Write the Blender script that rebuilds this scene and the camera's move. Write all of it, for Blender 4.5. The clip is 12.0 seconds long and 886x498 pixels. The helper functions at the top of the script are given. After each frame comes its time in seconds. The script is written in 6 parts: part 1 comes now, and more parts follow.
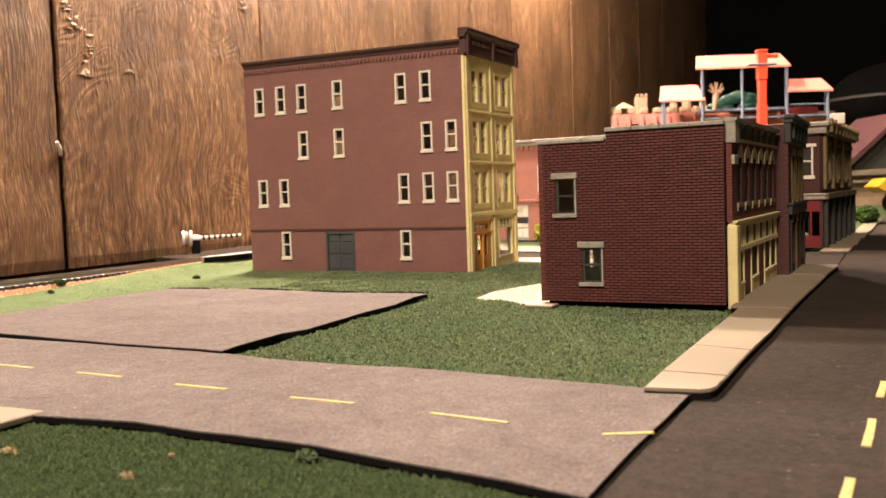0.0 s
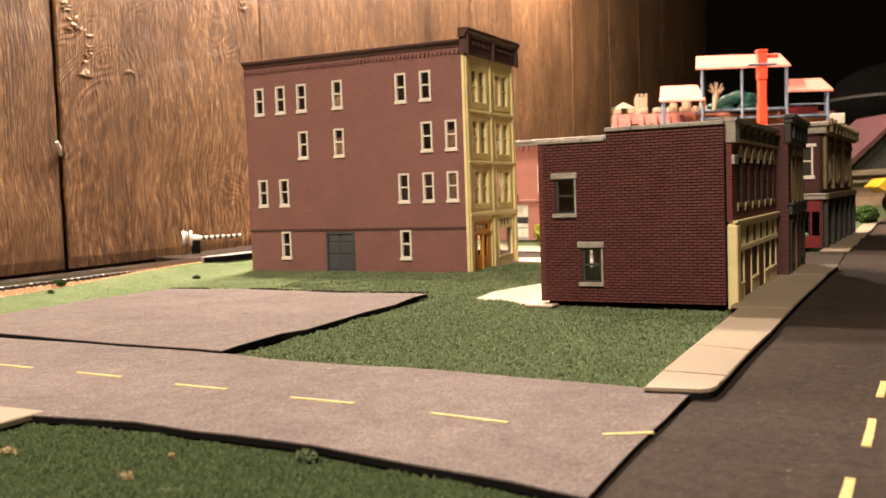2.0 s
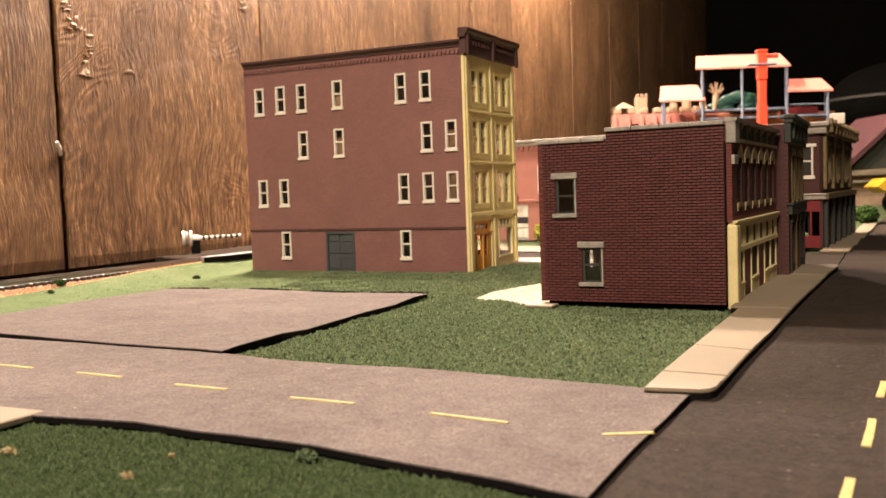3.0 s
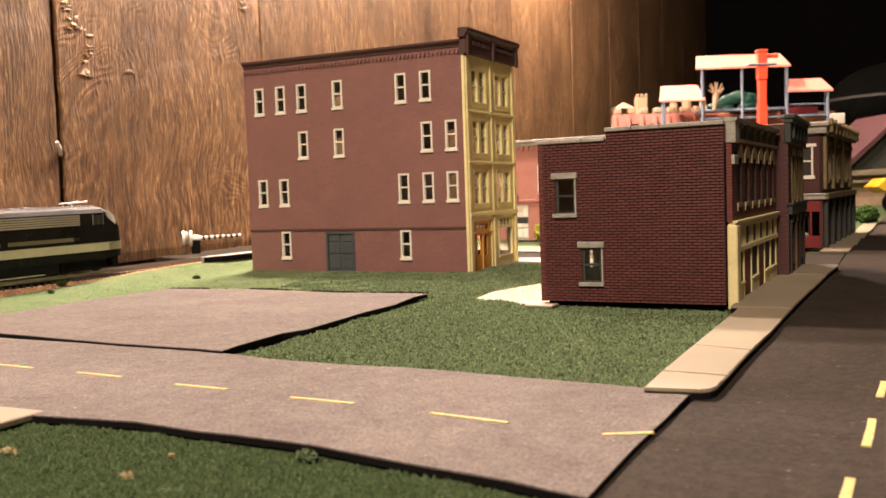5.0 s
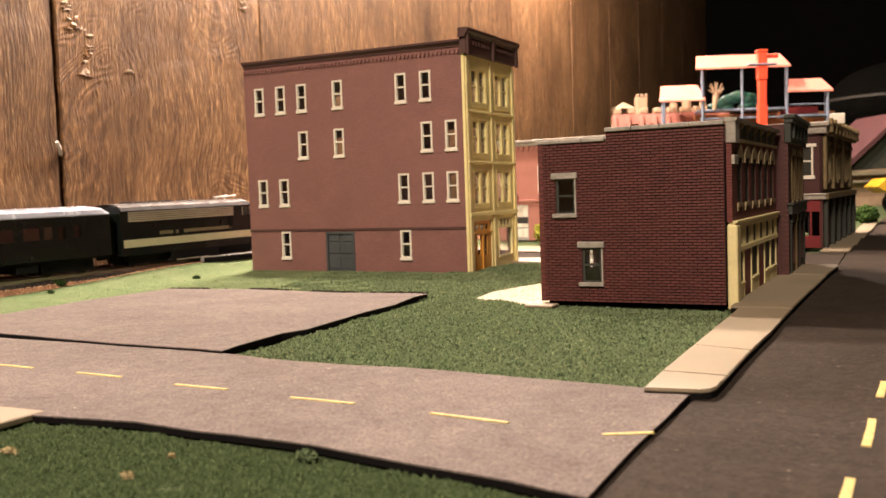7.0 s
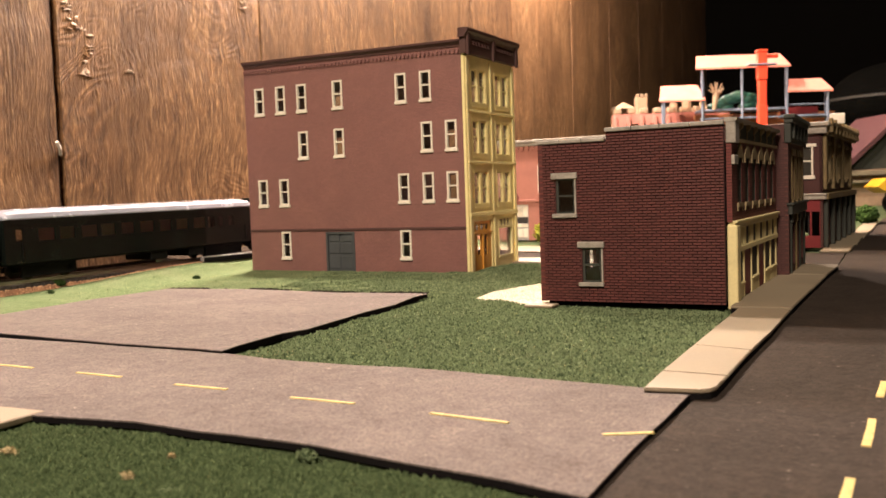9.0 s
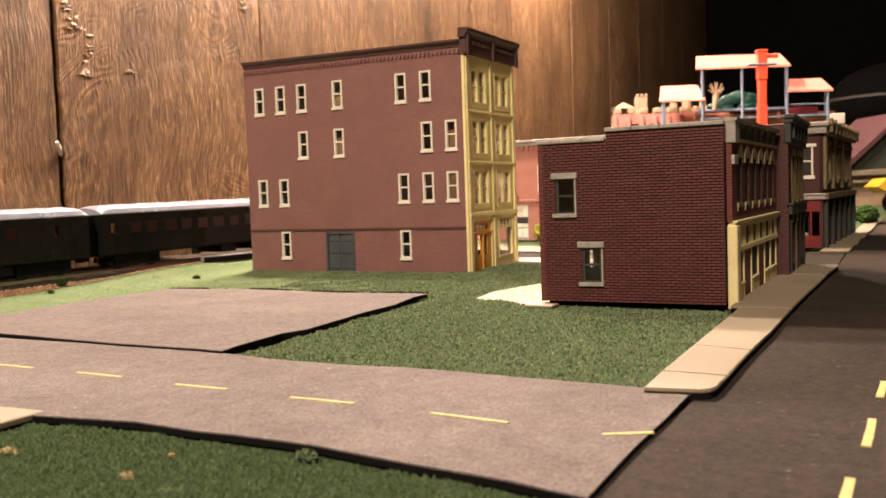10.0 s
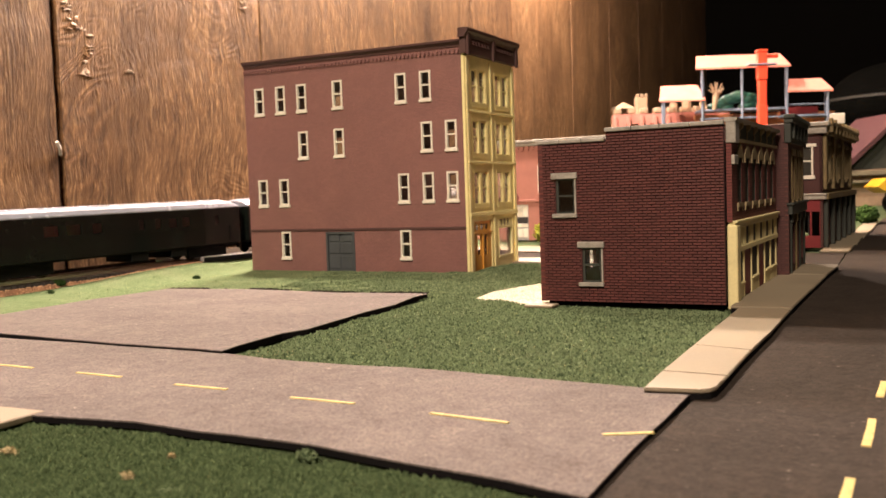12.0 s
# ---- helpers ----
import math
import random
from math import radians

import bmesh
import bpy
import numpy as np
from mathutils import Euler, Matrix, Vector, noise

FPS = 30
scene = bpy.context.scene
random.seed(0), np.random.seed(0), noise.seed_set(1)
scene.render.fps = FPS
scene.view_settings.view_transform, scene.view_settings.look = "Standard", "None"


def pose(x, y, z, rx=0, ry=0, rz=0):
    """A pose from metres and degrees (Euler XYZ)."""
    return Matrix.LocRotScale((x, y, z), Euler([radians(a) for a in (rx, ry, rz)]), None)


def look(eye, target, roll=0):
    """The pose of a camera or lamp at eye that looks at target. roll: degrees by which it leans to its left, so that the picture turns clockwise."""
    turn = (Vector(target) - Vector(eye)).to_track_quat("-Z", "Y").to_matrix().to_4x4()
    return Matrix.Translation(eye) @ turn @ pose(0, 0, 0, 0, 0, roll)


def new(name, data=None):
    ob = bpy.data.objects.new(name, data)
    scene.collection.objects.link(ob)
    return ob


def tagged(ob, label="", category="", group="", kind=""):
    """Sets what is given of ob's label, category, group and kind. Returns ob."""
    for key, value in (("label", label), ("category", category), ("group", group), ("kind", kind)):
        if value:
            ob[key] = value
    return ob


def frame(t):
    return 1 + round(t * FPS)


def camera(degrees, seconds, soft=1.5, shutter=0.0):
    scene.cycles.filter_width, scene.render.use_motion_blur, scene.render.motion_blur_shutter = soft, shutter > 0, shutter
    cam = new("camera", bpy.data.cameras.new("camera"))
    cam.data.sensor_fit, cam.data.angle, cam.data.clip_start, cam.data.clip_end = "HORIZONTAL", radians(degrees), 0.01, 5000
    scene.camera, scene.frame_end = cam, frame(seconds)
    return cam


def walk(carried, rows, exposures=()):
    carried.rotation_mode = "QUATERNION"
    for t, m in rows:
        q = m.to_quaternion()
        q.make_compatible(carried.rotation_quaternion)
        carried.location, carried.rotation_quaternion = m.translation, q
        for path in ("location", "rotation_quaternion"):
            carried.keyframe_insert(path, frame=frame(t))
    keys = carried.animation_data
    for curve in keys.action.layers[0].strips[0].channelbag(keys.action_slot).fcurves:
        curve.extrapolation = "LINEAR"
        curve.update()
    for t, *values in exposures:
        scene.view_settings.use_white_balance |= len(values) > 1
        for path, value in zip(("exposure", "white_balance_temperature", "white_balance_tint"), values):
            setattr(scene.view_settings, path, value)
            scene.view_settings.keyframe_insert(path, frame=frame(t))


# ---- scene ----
# ---------------------------------------------------------------- camera
cam = camera(52.98, 12.0, soft=1.5)
cam.data.dof.use_dof = True
cam.data.dof.focus_distance = 0.40
cam.data.dof.aperture_fstop = 32.0
EYE = (0.0, 0.0, 0.058)
VIEW = look(EYE, (EYE[0] - 0.4670, EYE[1] + 0.8821, EYE[2] - 0.0620), roll=-1.99)
walk(cam, [(0.0, VIEW), (12.0, VIEW)])

# ---------------------------------------------------------------- light
world = bpy.data.worlds.new("room_air")
scene.world = world
world.use_nodes = True
world.node_tree.nodes["Background"].inputs[0].default_value = (1.0, 0.72, 0.5, 1)
world.node_tree.nodes["Background"].inputs[1].default_value = 0.02


def lamp(name, eye, target, watts, size, color):
    data = bpy.data.lights.new(name, "AREA")
    data.shape, data.size, data.energy, data.color = "DISK", size, watts, color
    ob = new(name, data)
    ob.matrix_world = look(eye, target)
    return ob


bulb = bpy.data.lights.new("work_bulb", "POINT")
bulb.energy, bulb.color, bulb.shadow_soft_size = 106.0, (1.0, 0.80, 0.66), 0.035
new("work_bulb", bulb).location = (-0.65, 1.12, 0.86)
shelf_bulb = bpy.data.lights.new("shelf_bulb", "POINT")
shelf_bulb.energy, shelf_bulb.color, shelf_bulb.shadow_soft_size = 76.0, (1.0, 0.82, 0.70), 0.04
new("shelf_bulb", shelf_bulb).location = (-0.60, 0.79, 0.82)
# Unseen bulb added to brighten the far stretch of panelling.
far_wall_fill = bpy.data.lights.new("far_wall_fill", "POINT")
far_wall_fill.energy, far_wall_fill.color, far_wall_fill.shadow_soft_size = 92.0, (1.0, 0.78, 0.66), 0.035
new("far_wall_fill", far_wall_fill).location = (-0.70, 1.93, 0.82)
# Unseen soft fill added behind the camera for the faces turned to it.
lamp("ceiling_lamp", (0.10, -1.15, 1.40), (-0.30, 0.5, 0.0), 54.0, 0.4, (1.0, 0.82, 0.67))
scene.view_settings.exposure = 0.0

# ---------------------------------------------------------------- materials


class Nodes:
    """A small wrapper for building a node material."""

    def __init__(self, name, rough=0.7, metal=0.0, spec=0.5):
        self.m = bpy.data.materials.new(name)
        self.m.use_nodes = True
        self.t = self.m.node_tree
        self.b = self.t.nodes["Principled BSDF"]
        self.b.inputs["Roughness"].default_value = rough
        self.b.inputs["Metallic"].default_value = metal
        self.b.inputs["Specular IOR Level"].default_value = spec

    def add(self, kind, links=None, **props):
        n = self.t.nodes.new(kind)
        for k, v in props.items():
            if k == "blend_type":
                n.blend_type = v
            elif k == "data_type":
                n.data_type = v
            elif k == "operation":
                n.operation = v
            elif k == "bands_direction":
                n.bands_direction = v
            elif k == "wave_type":
                n.wave_type = v
            elif k == "feature":
                n.feature = v
        for k, v in (links or {}).items():
            if isinstance(v, bpy.types.NodeSocket):
                self.t.links.new(v, n.inputs[k])
            else:
                n.inputs[k].default_value = v
        return n

    def coords(self, scale=(1, 1, 1), vary=False, turn=(0, 0, 0)):
        tc = self.add("ShaderNodeTexCoord").outputs["Object"]
        if vary:
            rnd = self.add("ShaderNodeObjectInfo").outputs["Random"]
            off = self.add("ShaderNodeMath", {0: rnd, 1: 7.3}, operation="MULTIPLY").outputs[0]
            tc = self.add("ShaderNodeVectorMath", {0: tc, 1: off}, operation="ADD").outputs[0]
        mp = self.add("ShaderNodeMapping", {"Vector": tc, "Scale": scale, "Rotation": turn})
        return mp.outputs[0]

    def noise(self, vec, scale, detail=4, rough=0.6, dist=0.0):
        return self.add("ShaderNodeTexNoise", {"Vector": vec, "Scale": scale, "Detail": detail, "Roughness": rough, "Distortion": dist}).outputs[0]

    def ramp(self, fac, stops):
        n = self.add("ShaderNodeValToRGB", {"Fac": fac})
        e = n.color_ramp.elements
        while len(e) < len(stops):
            e.new(0.5)
        for el, (p, c) in zip(e, stops):
            el.position, el.color = p, (*c, 1) if len(c) == 3 else c
        return n.outputs[0]

    def mix(self, fac, a, b, mode="MIX"):
        n = self.t.nodes.new("ShaderNodeMix")
        n.data_type, n.blend_type = "RGBA", mode
        for i, v in ((0, fac), (6, a), (7, b)):
            if isinstance(v, bpy.types.NodeSocket):
                self.t.links.new(v, n.inputs[i])
            else:
                n.inputs[i].default_value = v if i == 0 else (*v, 1)
        return n.outputs[2]

    def base(self, sock):
        self.t.links.new(sock, self.b.inputs["Base Color"])

    def rough(self, sock):
        self.t.links.new(sock, self.b.inputs["Roughness"])

    def bump(self, height, dist, strength=1.0):
        n = self.add("ShaderNodeBump", {"Height": height, "Distance": dist, "Strength": strength})
        self.t.links.new(n.outputs[0], self.b.inputs["Normal"])


def shade(c, k):
    return tuple(min(1, v * k) for v in c)


def paint(name, color, rough=0.55, metal=0.0, fine=900, coarse=60, amount=0.18, bump=0.00008, spec=0.4, vary=False):
    """Painted or moulded plastic with faint mottling, dust and a little relief."""
    n = Nodes(name, rough, metal, spec)
    v = n.coords(vary=vary)
    a = n.noise(v, coarse, 3)
    b = n.noise(v, fine, 4)
    c1 = n.ramp(a, [(0.3, shade(color, 1 - amount)), (0.7, shade(color, 1 + amount * 0.6))])
    c2 = n.ramp(b, [(0.3, (1 - amount * 0.6,) * 3), (0.65, (1, 1, 1))])
    n.base(n.mix(1.0, c1, c2, "MULTIPLY"))
    n.rough(n.ramp(a, [(0.2, (rough * 0.85,) * 3), (0.8, (min(1, rough * 1.15),) * 3)]))
    n.bump(b, bump)
    return n.m


def brick_paint(name, brick, mortar, turn, w, h, gap, relief):
    """Moulded brick courses; turn lays the courses on the wall's own plane."""
    n = Nodes(name, 0.6, 0, 0.35)
    v = n.coords(turn=turn)
    t = n.add("ShaderNodeTexBrick", {"Vector": v, "Scale": 1.0, "Mortar Size": gap, "Mortar Smooth": 0.3, "Bias": 0.0,
                                     "Brick Width": w, "Row Height": h, "Color1": (*brick, 1), "Color2": (*shade(brick, 0.8), 1), "Mortar": (*mortar, 1)})
    big = n.noise(v, 35, 4)
    small = n.noise(v, 700, 4)
    dirt = n.ramp(big, [(0.3, (0.80, 0.80, 0.82)), (0.7, (1.12, 1.06, 1.04))])
    c = n.mix(1.0, t.outputs["Color"], dirt, "MULTIPLY")
    n.base(n.mix(0.35, c, n.ramp(small, [(0.3, shade(brick, 0.7)), (0.7, shade(brick, 1.2))]), "MIX"))
    n.bump(n.add("ShaderNodeMath", {0: t.outputs["Fac"], 1: -1.0}, operation="MULTIPLY").outputs[0], relief)
    return n.m


def foam(name, color, flecks, wear=0.6):
    """Craft foam sheet painted as asphalt: mottled, scuffed, dusty."""
    n = Nodes(name, 0.95, 0, 0.08)
    v = n.coords()
    big = n.noise(v, 18, 5, 0.65, 0.6)
    scuff = n.noise(v, 55, 6, 0.75, 0.4)
    mid = n.noise(v, 260, 5, 0.75)
    fine = n.noise(v, 1100, 3, 0.7)
    speck = n.noise(v, 520, 2, 0.5)
    c = n.ramp(big, [(0.3, shade(color, 0.84)), (0.52, color), (0.75, shade(color, 1.14))])
    c = n.mix(wear * 0.7, c, n.ramp(scuff, [(0.3, (0.72, 0.70, 0.69)), (0.5, (1, 1, 1)), (0.72, (1.2, 1.17, 1.13))]), "MULTIPLY")
    c = n.mix(wear, c, n.ramp(mid, [(0.32, (0.76, 0.74, 0.73)), (0.68, (1.17, 1.14, 1.11))]), "MULTIPLY")
    c = n.mix(0.9, c, n.ramp(fine, [(0.30, (0.52, 0.51, 0.50)), (0.5, (1, 1, 1)), (0.68, (1.34, 1.30, 1.25))]), "MULTIPLY")
    c = n.mix(n.ramp(fine, [(0.66, (0, 0, 0)), (0.78, (0.45, 0.45, 0.45))]), c, flecks)
    c = n.mix(n.ramp(speck, [(0.735, (0, 0, 0)), (0.76, (0.7, 0.7, 0.7))]), c, shade(flecks, 1.35))
    n.base(c)
    n.bump(n.mix(0.5, mid, fine), 0.00035)
    return n.m


def grass_mat(name, dark, light, dry):
    n = Nodes(name, 1.0, 0, 0.0)
    v = n.coords()
    big = n.noise(v, 22, 4)
    fine = n.noise(v, 900, 4, 0.7)
    c = n.ramp(fine, [(0.3, shade(dark, 0.55)), (0.5, dark), (0.7, light)])
    c = n.mix(n.ramp(big, [(0.42, (0, 0, 0)), (0.75, (0.5, 0.5, 0.5))]), c, dry)
    n.base(c)
    n.bump(fine, 0.0012)
    return n.m


def tuft_mat(name, dark, light):
    n = Nodes(name, 1.0, 0, 0.0)
    r = n.add("ShaderNodeNewGeometry").outputs["Random Per Island"]
    n.base(n.ramp(r, [(0.0, dark), (0.55, light), (1.0, shade(light, 1.3))]))
    return n.m


def glass_mat(name, tint=(0.9, 0.95, 0.95), rough=0.08):
    n = Nodes(name, rough)
    n.b.inputs["Base Color"].default_value = (*tint, 1)
    n.b.inputs["Transmission Weight"].default_value = 1.0
    n.b.inputs["IOR"].default_value = 1.45
    return n.m


def panel_wood(name):
    """Dark-stained rough plywood: short bright fibre flecks that bend round curly figure, dark pores, blotchy stain."""
    n = Nodes(name, 0.5, 0, 0.35)
    base = n.coords(vary=True)
    # the grain runs upright but is pushed sideways by slow swirls
    swirl = n.noise(n.coords((4.5, 4.5, 6.5), vary=True), 1.0, 3, 0.5, 0.6)
    push = n.add("ShaderNodeMath", {0: swirl, 1: -0.5}, operation="ADD").outputs[0]
    push = n.add("ShaderNodeMath", {0: push, 1: 0.04}, operation="MULTIPLY").outputs[0]
    side = n.add("ShaderNodeCombineXYZ", {0: push}).outputs[0]
    bent = n.add("ShaderNodeVectorMath", {0: base, 1: side}, operation="ADD").outputs[0]

    def grain(scale, detail, rough, dist=0.0):
        m = n.add("ShaderNodeMapping", {"Vector": bent, "Scale": scale})
        return n.noise(m.outputs[0], 1.0, detail, rough, dist)

    fleck = grain((500, 500, 62), 3.5, 0.65, 0.2)
    pore = grain((800, 800, 90), 3, 0.6)
    streak = grain((60, 60, 5), 4, 0.6, 0.5)
    field = n.noise(n.coords((6.0, 6.0, 4.6), vary=True), 1.0, 2.0, 0.45, 1.1)
    rings = n.add("ShaderNodeMath", {0: field, 1: 170.0}, operation="MULTIPLY").outputs[0]
    rings = n.add("ShaderNodeMath", {0: rings}, operation="SINE").outputs[0]
    rings = n.add("ShaderNodeMath", {0: rings, 1: 0.5, 2: 0.5}, operation="MULTIPLY_ADD").outputs[0]
    blotch = n.noise(n.coords((8, 8, 5), vary=True), 1.0, 5, 0.65, 0.5)
    where = n.ramp(n.noise(n.coords((4, 4, 3.4), vary=True), 1.0, 3, 0.5), [(0.46, (0.04,) * 3), (0.68, (0.55,) * 3)])
    calm = n.ramp(n.noise(n.coords((7, 7, 5), vary=True), 1.0, 4, 0.6, 0.8), [(0.38, (0.15,) * 3), (0.62, (1.0,) * 3)])
    c = n.ramp(fleck, [(0.34, (0.085, 0.043, 0.020)), (0.46, (0.20, 0.108, 0.051)), (0.57, (0.33, 0.188, 0.090)), (0.68, (0.68, 0.44, 0.23))])
    c = n.mix(calm, (0.215, 0.118, 0.056), c)
    c = n.mix(where, c, n.ramp(rings, [(0.0, (0.50, 0.45, 0.41)), (0.5, (0.96, 0.94, 0.92)), (1.0, (1.35, 1.3, 1.25))]), "MULTIPLY")
    c = n.mix(0.85, c, n.ramp(streak, [(0.3, (0.50, 0.46, 0.42)), (0.5, (0.98, 0.97, 0.95)), (0.72, (1.35, 1.33, 1.28))]), "MULTIPLY")
    c = n.mix(0.9, c, n.ramp(blotch, [(0.3, (0.50, 0.45, 0.41)), (0.7, (1.18, 1.16, 1.13))]), "MULTIPLY")
    c = n.mix(n.ramp(pore, [(0.30, (0.7,) * 3), (0.42, (0.0,) * 3)]), c, (0.05, 0.026, 0.013))
    n.base(c)
    n.rough(n.ramp(fleck, [(0.3, (0.68,) * 3), (0.7, (0.40,) * 3)]))
    lines = n.mix(where, (0.5, 0.5, 0.5), n.ramp(rings, [(0, (0, 0, 0)), (1, (1, 1, 1))]))
    n.bump(n.mix(0.55, lines, n.ramp(fleck, [(0.3, (0, 0, 0)), (0.7, (1, 1, 1))])), 0.0011, 1.0)
    return n.m


WOOD = panel_wood("stained_panel_wood")
GROOVE = paint("dark_groove", (0.075, 0.046, 0.034), 0.8, fine=400, coarse=90, amount=0.5, bump=0.001)
ROAD = foam("road_foam", (0.146, 0.125, 0.117), (0.30, 0.26, 0.235), 0.8)
STREET = foam("street_foam", (0.036, 0.0285, 0.0228), (0.12, 0.097, 0.078), 1.0)
FOAM_EDGE = paint("cut_foam_edge", (0.009, 0.008, 0.008), 0.95, spec=0.04)
GRASS = grass_mat("turf", (0.066, 0.092, 0.044), (0.115, 0.145, 0.076), (0.15, 0.16, 0.09))
# Paler flock near the line, its colour lifted further for strong light there.
GRASS_LIGHT = grass_mat("pale_lit_turf", (0.12, 0.165, 0.078), (0.20, 0.245, 0.125), (0.25, 0.265, 0.15))
TUFT_LIGHT = tuft_mat("pale_lit_turf_fibre", (0.11, 0.155, 0.072), (0.235, 0.285, 0.15))
# Darker copy of the turf tones, used in front of the road.
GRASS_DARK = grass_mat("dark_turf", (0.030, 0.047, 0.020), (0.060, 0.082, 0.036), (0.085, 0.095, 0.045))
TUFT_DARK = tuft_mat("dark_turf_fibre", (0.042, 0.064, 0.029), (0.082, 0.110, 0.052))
TUFT = tuft_mat("turf_fibre", (0.036, 0.056, 0.028), (0.150, 0.190, 0.100))
CREAM_WALK = paint("cream_pavement", (0.250, 0.200, 0.132), 0.7, coarse=25, amount=0.14, bump=0.0001)
YELLOW_LINE = paint("yellow_road_paint", (0.56, 0.44, 0.15), 0.8, fine=2500, coarse=300, amount=0.35)
BALLAST = paint("cork_ballast", (0.50, 0.26, 0.14), 0.95, fine=1400, coarse=200, amount=0.5, bump=0.0012)
GRAVEL = paint("pale_gravel", (0.72, 0.66, 0.50), 0.9, fine=1600, amount=0.4, bump=0.001)
TALL_X = brick_paint("brown_brick_side", (0.335, 0.162, 0.140), (0.140, 0.068, 0.059), (radians(-90), 0, 0), 0.0030, 0.0011, 0.00018, 0.00036)
TALL_Y = brick_paint("brown_brick_end", (0.335, 0.162, 0.140), (0.140, 0.068, 0.059), (radians(-90), radians(-90), 0), 0.0030, 0.0011, 0.00018, 0.00036)
BROWN_TRIM = paint("dark_brown_cornice", (0.085, 0.042, 0.036), 0.5)
WHITE_PLASTIC = paint("ivory_window_plastic", (0.78, 0.72, 0.60), 0.5, amount=0.1)
YELLOW_FRONT = paint("mustard_front", (0.86, 0.75, 0.36), 0.5, amount=0.12)
CREAM_TRIM = paint("cream_trim", (0.80, 0.68, 0.34), 0.5, amount=0.14)
ORANGE_DOOR = paint("amber_door", (0.62, 0.30, 0.05), 0.45, amount=0.12)
GREY_DOOR = paint("slate_grey_door", (0.075, 0.082, 0.085), 0.5)
PANE = glass_mat("window_glazing")
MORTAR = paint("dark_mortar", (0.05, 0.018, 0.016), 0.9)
BRICK_X = brick_paint("red_brick_side", (0.165, 0.042, 0.034), (0.05, 0.018, 0.016), (radians(-90), 0, 0), 0.0042, 0.00139, 0.0002, 0.0003)
BRICK_Y = brick_paint("red_brick_end", (0.165, 0.042, 0.034), (0.05, 0.018, 0.016), (radians(-90), radians(-90), 0), 0.0042, 0.00139, 0.0002, 0.0003)
# One dark brick in two tones: sides shaded, ends lit, by colour.
DARK_X = brick_paint("dark_brick_shaded_side", (0.085, 0.030, 0.025), (0.03, 0.012, 0.011), (radians(-90), 0, 0), 0.0042, 0.00139, 0.0002, 0.0003)
DARK_Y = brick_paint("dark_brick_lit_end", (0.105, 0.036, 0.028), (0.035, 0.014, 0.012), (radians(-90), radians(-90), 0), 0.0042, 0.00139, 0.0002, 0.0003)
DARK_TAN = paint("dull_ochre_trim", (0.19, 0.135, 0.06), 0.7, amount=0.25)
STONE = paint("grey_capstone", (0.35, 0.315, 0.265), 0.75, fine=1200, coarse=150, amount=0.3, bump=0.0002)
STONE_TAN = paint("tan_stone", (0.30, 0.225, 0.12), 0.7, amount=0.25)
GREEN_TRIM = paint("dark_green_trim", (0.036, 0.038, 0.029), 0.6)
DARK_RED = paint("dark_red_paint", (0.17, 0.014, 0.016), 0.5)
# Dark tone that stands in for the shade inside the buildings.
DARK_INSIDE = paint("interior_shade_dark", (0.035, 0.03, 0.028), 0.9)
PINK = paint("pinkish_clay", (0.40, 0.165, 0.125), 0.65, amount=0.14)
BLACK_PAINT = paint("black_body_paint", (0.0075, 0.0100, 0.0080), 0.16, amount=0.3, bump=0.00001, spec=0.28)
# Black roof lightened to grey, painting in the highlight along its shoulders.
ROOF_BLACK = paint("black_roof_highlight_grey", (0.10, 0.095, 0.095), 0.25, amount=0.2, bump=0.00003, spec=0.6)
UNDER = paint("black_underframe", (0.006, 0.006, 0.0055), 0.7, spec=0.12)
STRIPE = paint("cream_stripe", (0.50, 0.46, 0.30), 0.5, amount=0.15)
# Opaque panes; the darkness behind the glass is put into their colour.
DARK_PANE = paint("opaque_dark_glazing", (0.045, 0.042, 0.034), 0.5, amount=0.2, bump=0.00001, spec=0.08)
STEEL = paint("grille_steel", (0.50, 0.45, 0.35), 0.4, 0.4, amount=0.2)
RAIL = paint("nickel_rail", (0.45, 0.42, 0.38), 0.3, 0.8)
TIE = paint("dark_ties", (0.05, 0.04, 0.032), 0.8, vary=True)

# ---------------------------------------------------------------- mesh helpers


def mesh_of(name, bm, mat):
    me = bpy.data.meshes.new(name)
    bmesh.ops.recalc_face_normals(bm, faces=bm.faces)
    bm.to_mesh(me)
    bm.free()
    me.materials.append(mat)
    return me


def part(name, bm, material, parent=None, label="", at=None):
    me = bm if isinstance(bm, bpy.types.Mesh) else mesh_of(name, bm, material)
    ob = new(name, me)
    if parent is not None:
        ob.parent = parent
    if at is not None:
        ob.matrix_basis = at
    if label:
        tagged(ob, label)
    return ob


def thing(name, m, label, category, group="", kind=""):
    ob = new(name)
    ob.empty_display_size = 0.01
    ob.matrix_basis = m
    return tagged(ob, label, category, group, kind)


def box(bm, x0, x1, y0, y1, z0, z1, bevel=0.0, m=None):
    vs = [bm.verts.new((x, y, z)) for x in (x0, x1) for y in (y0, y1) for z in (z0, z1)]
    if m is not None:
        for v in vs:
            v.co = m @ v.co
    fs = [bm.faces.new([vs[i] for i in q]) for q in ((0, 1, 3, 2), (4, 6, 7, 5), (0, 4, 5, 1), (2, 3, 7, 6), (0, 2, 6, 4), (1, 5, 7, 3))]
    if bevel:
        bmesh.ops.bevel(bm, geom=list({e for f in fs for e in f.edges}), offset=bevel, segments=1, affect="EDGES")
    return bm


def boxes(*rows, bevel=0.0):
    bm = bmesh.new()
    for r in rows:
        box(bm, *r, bevel=bevel)
    return bm


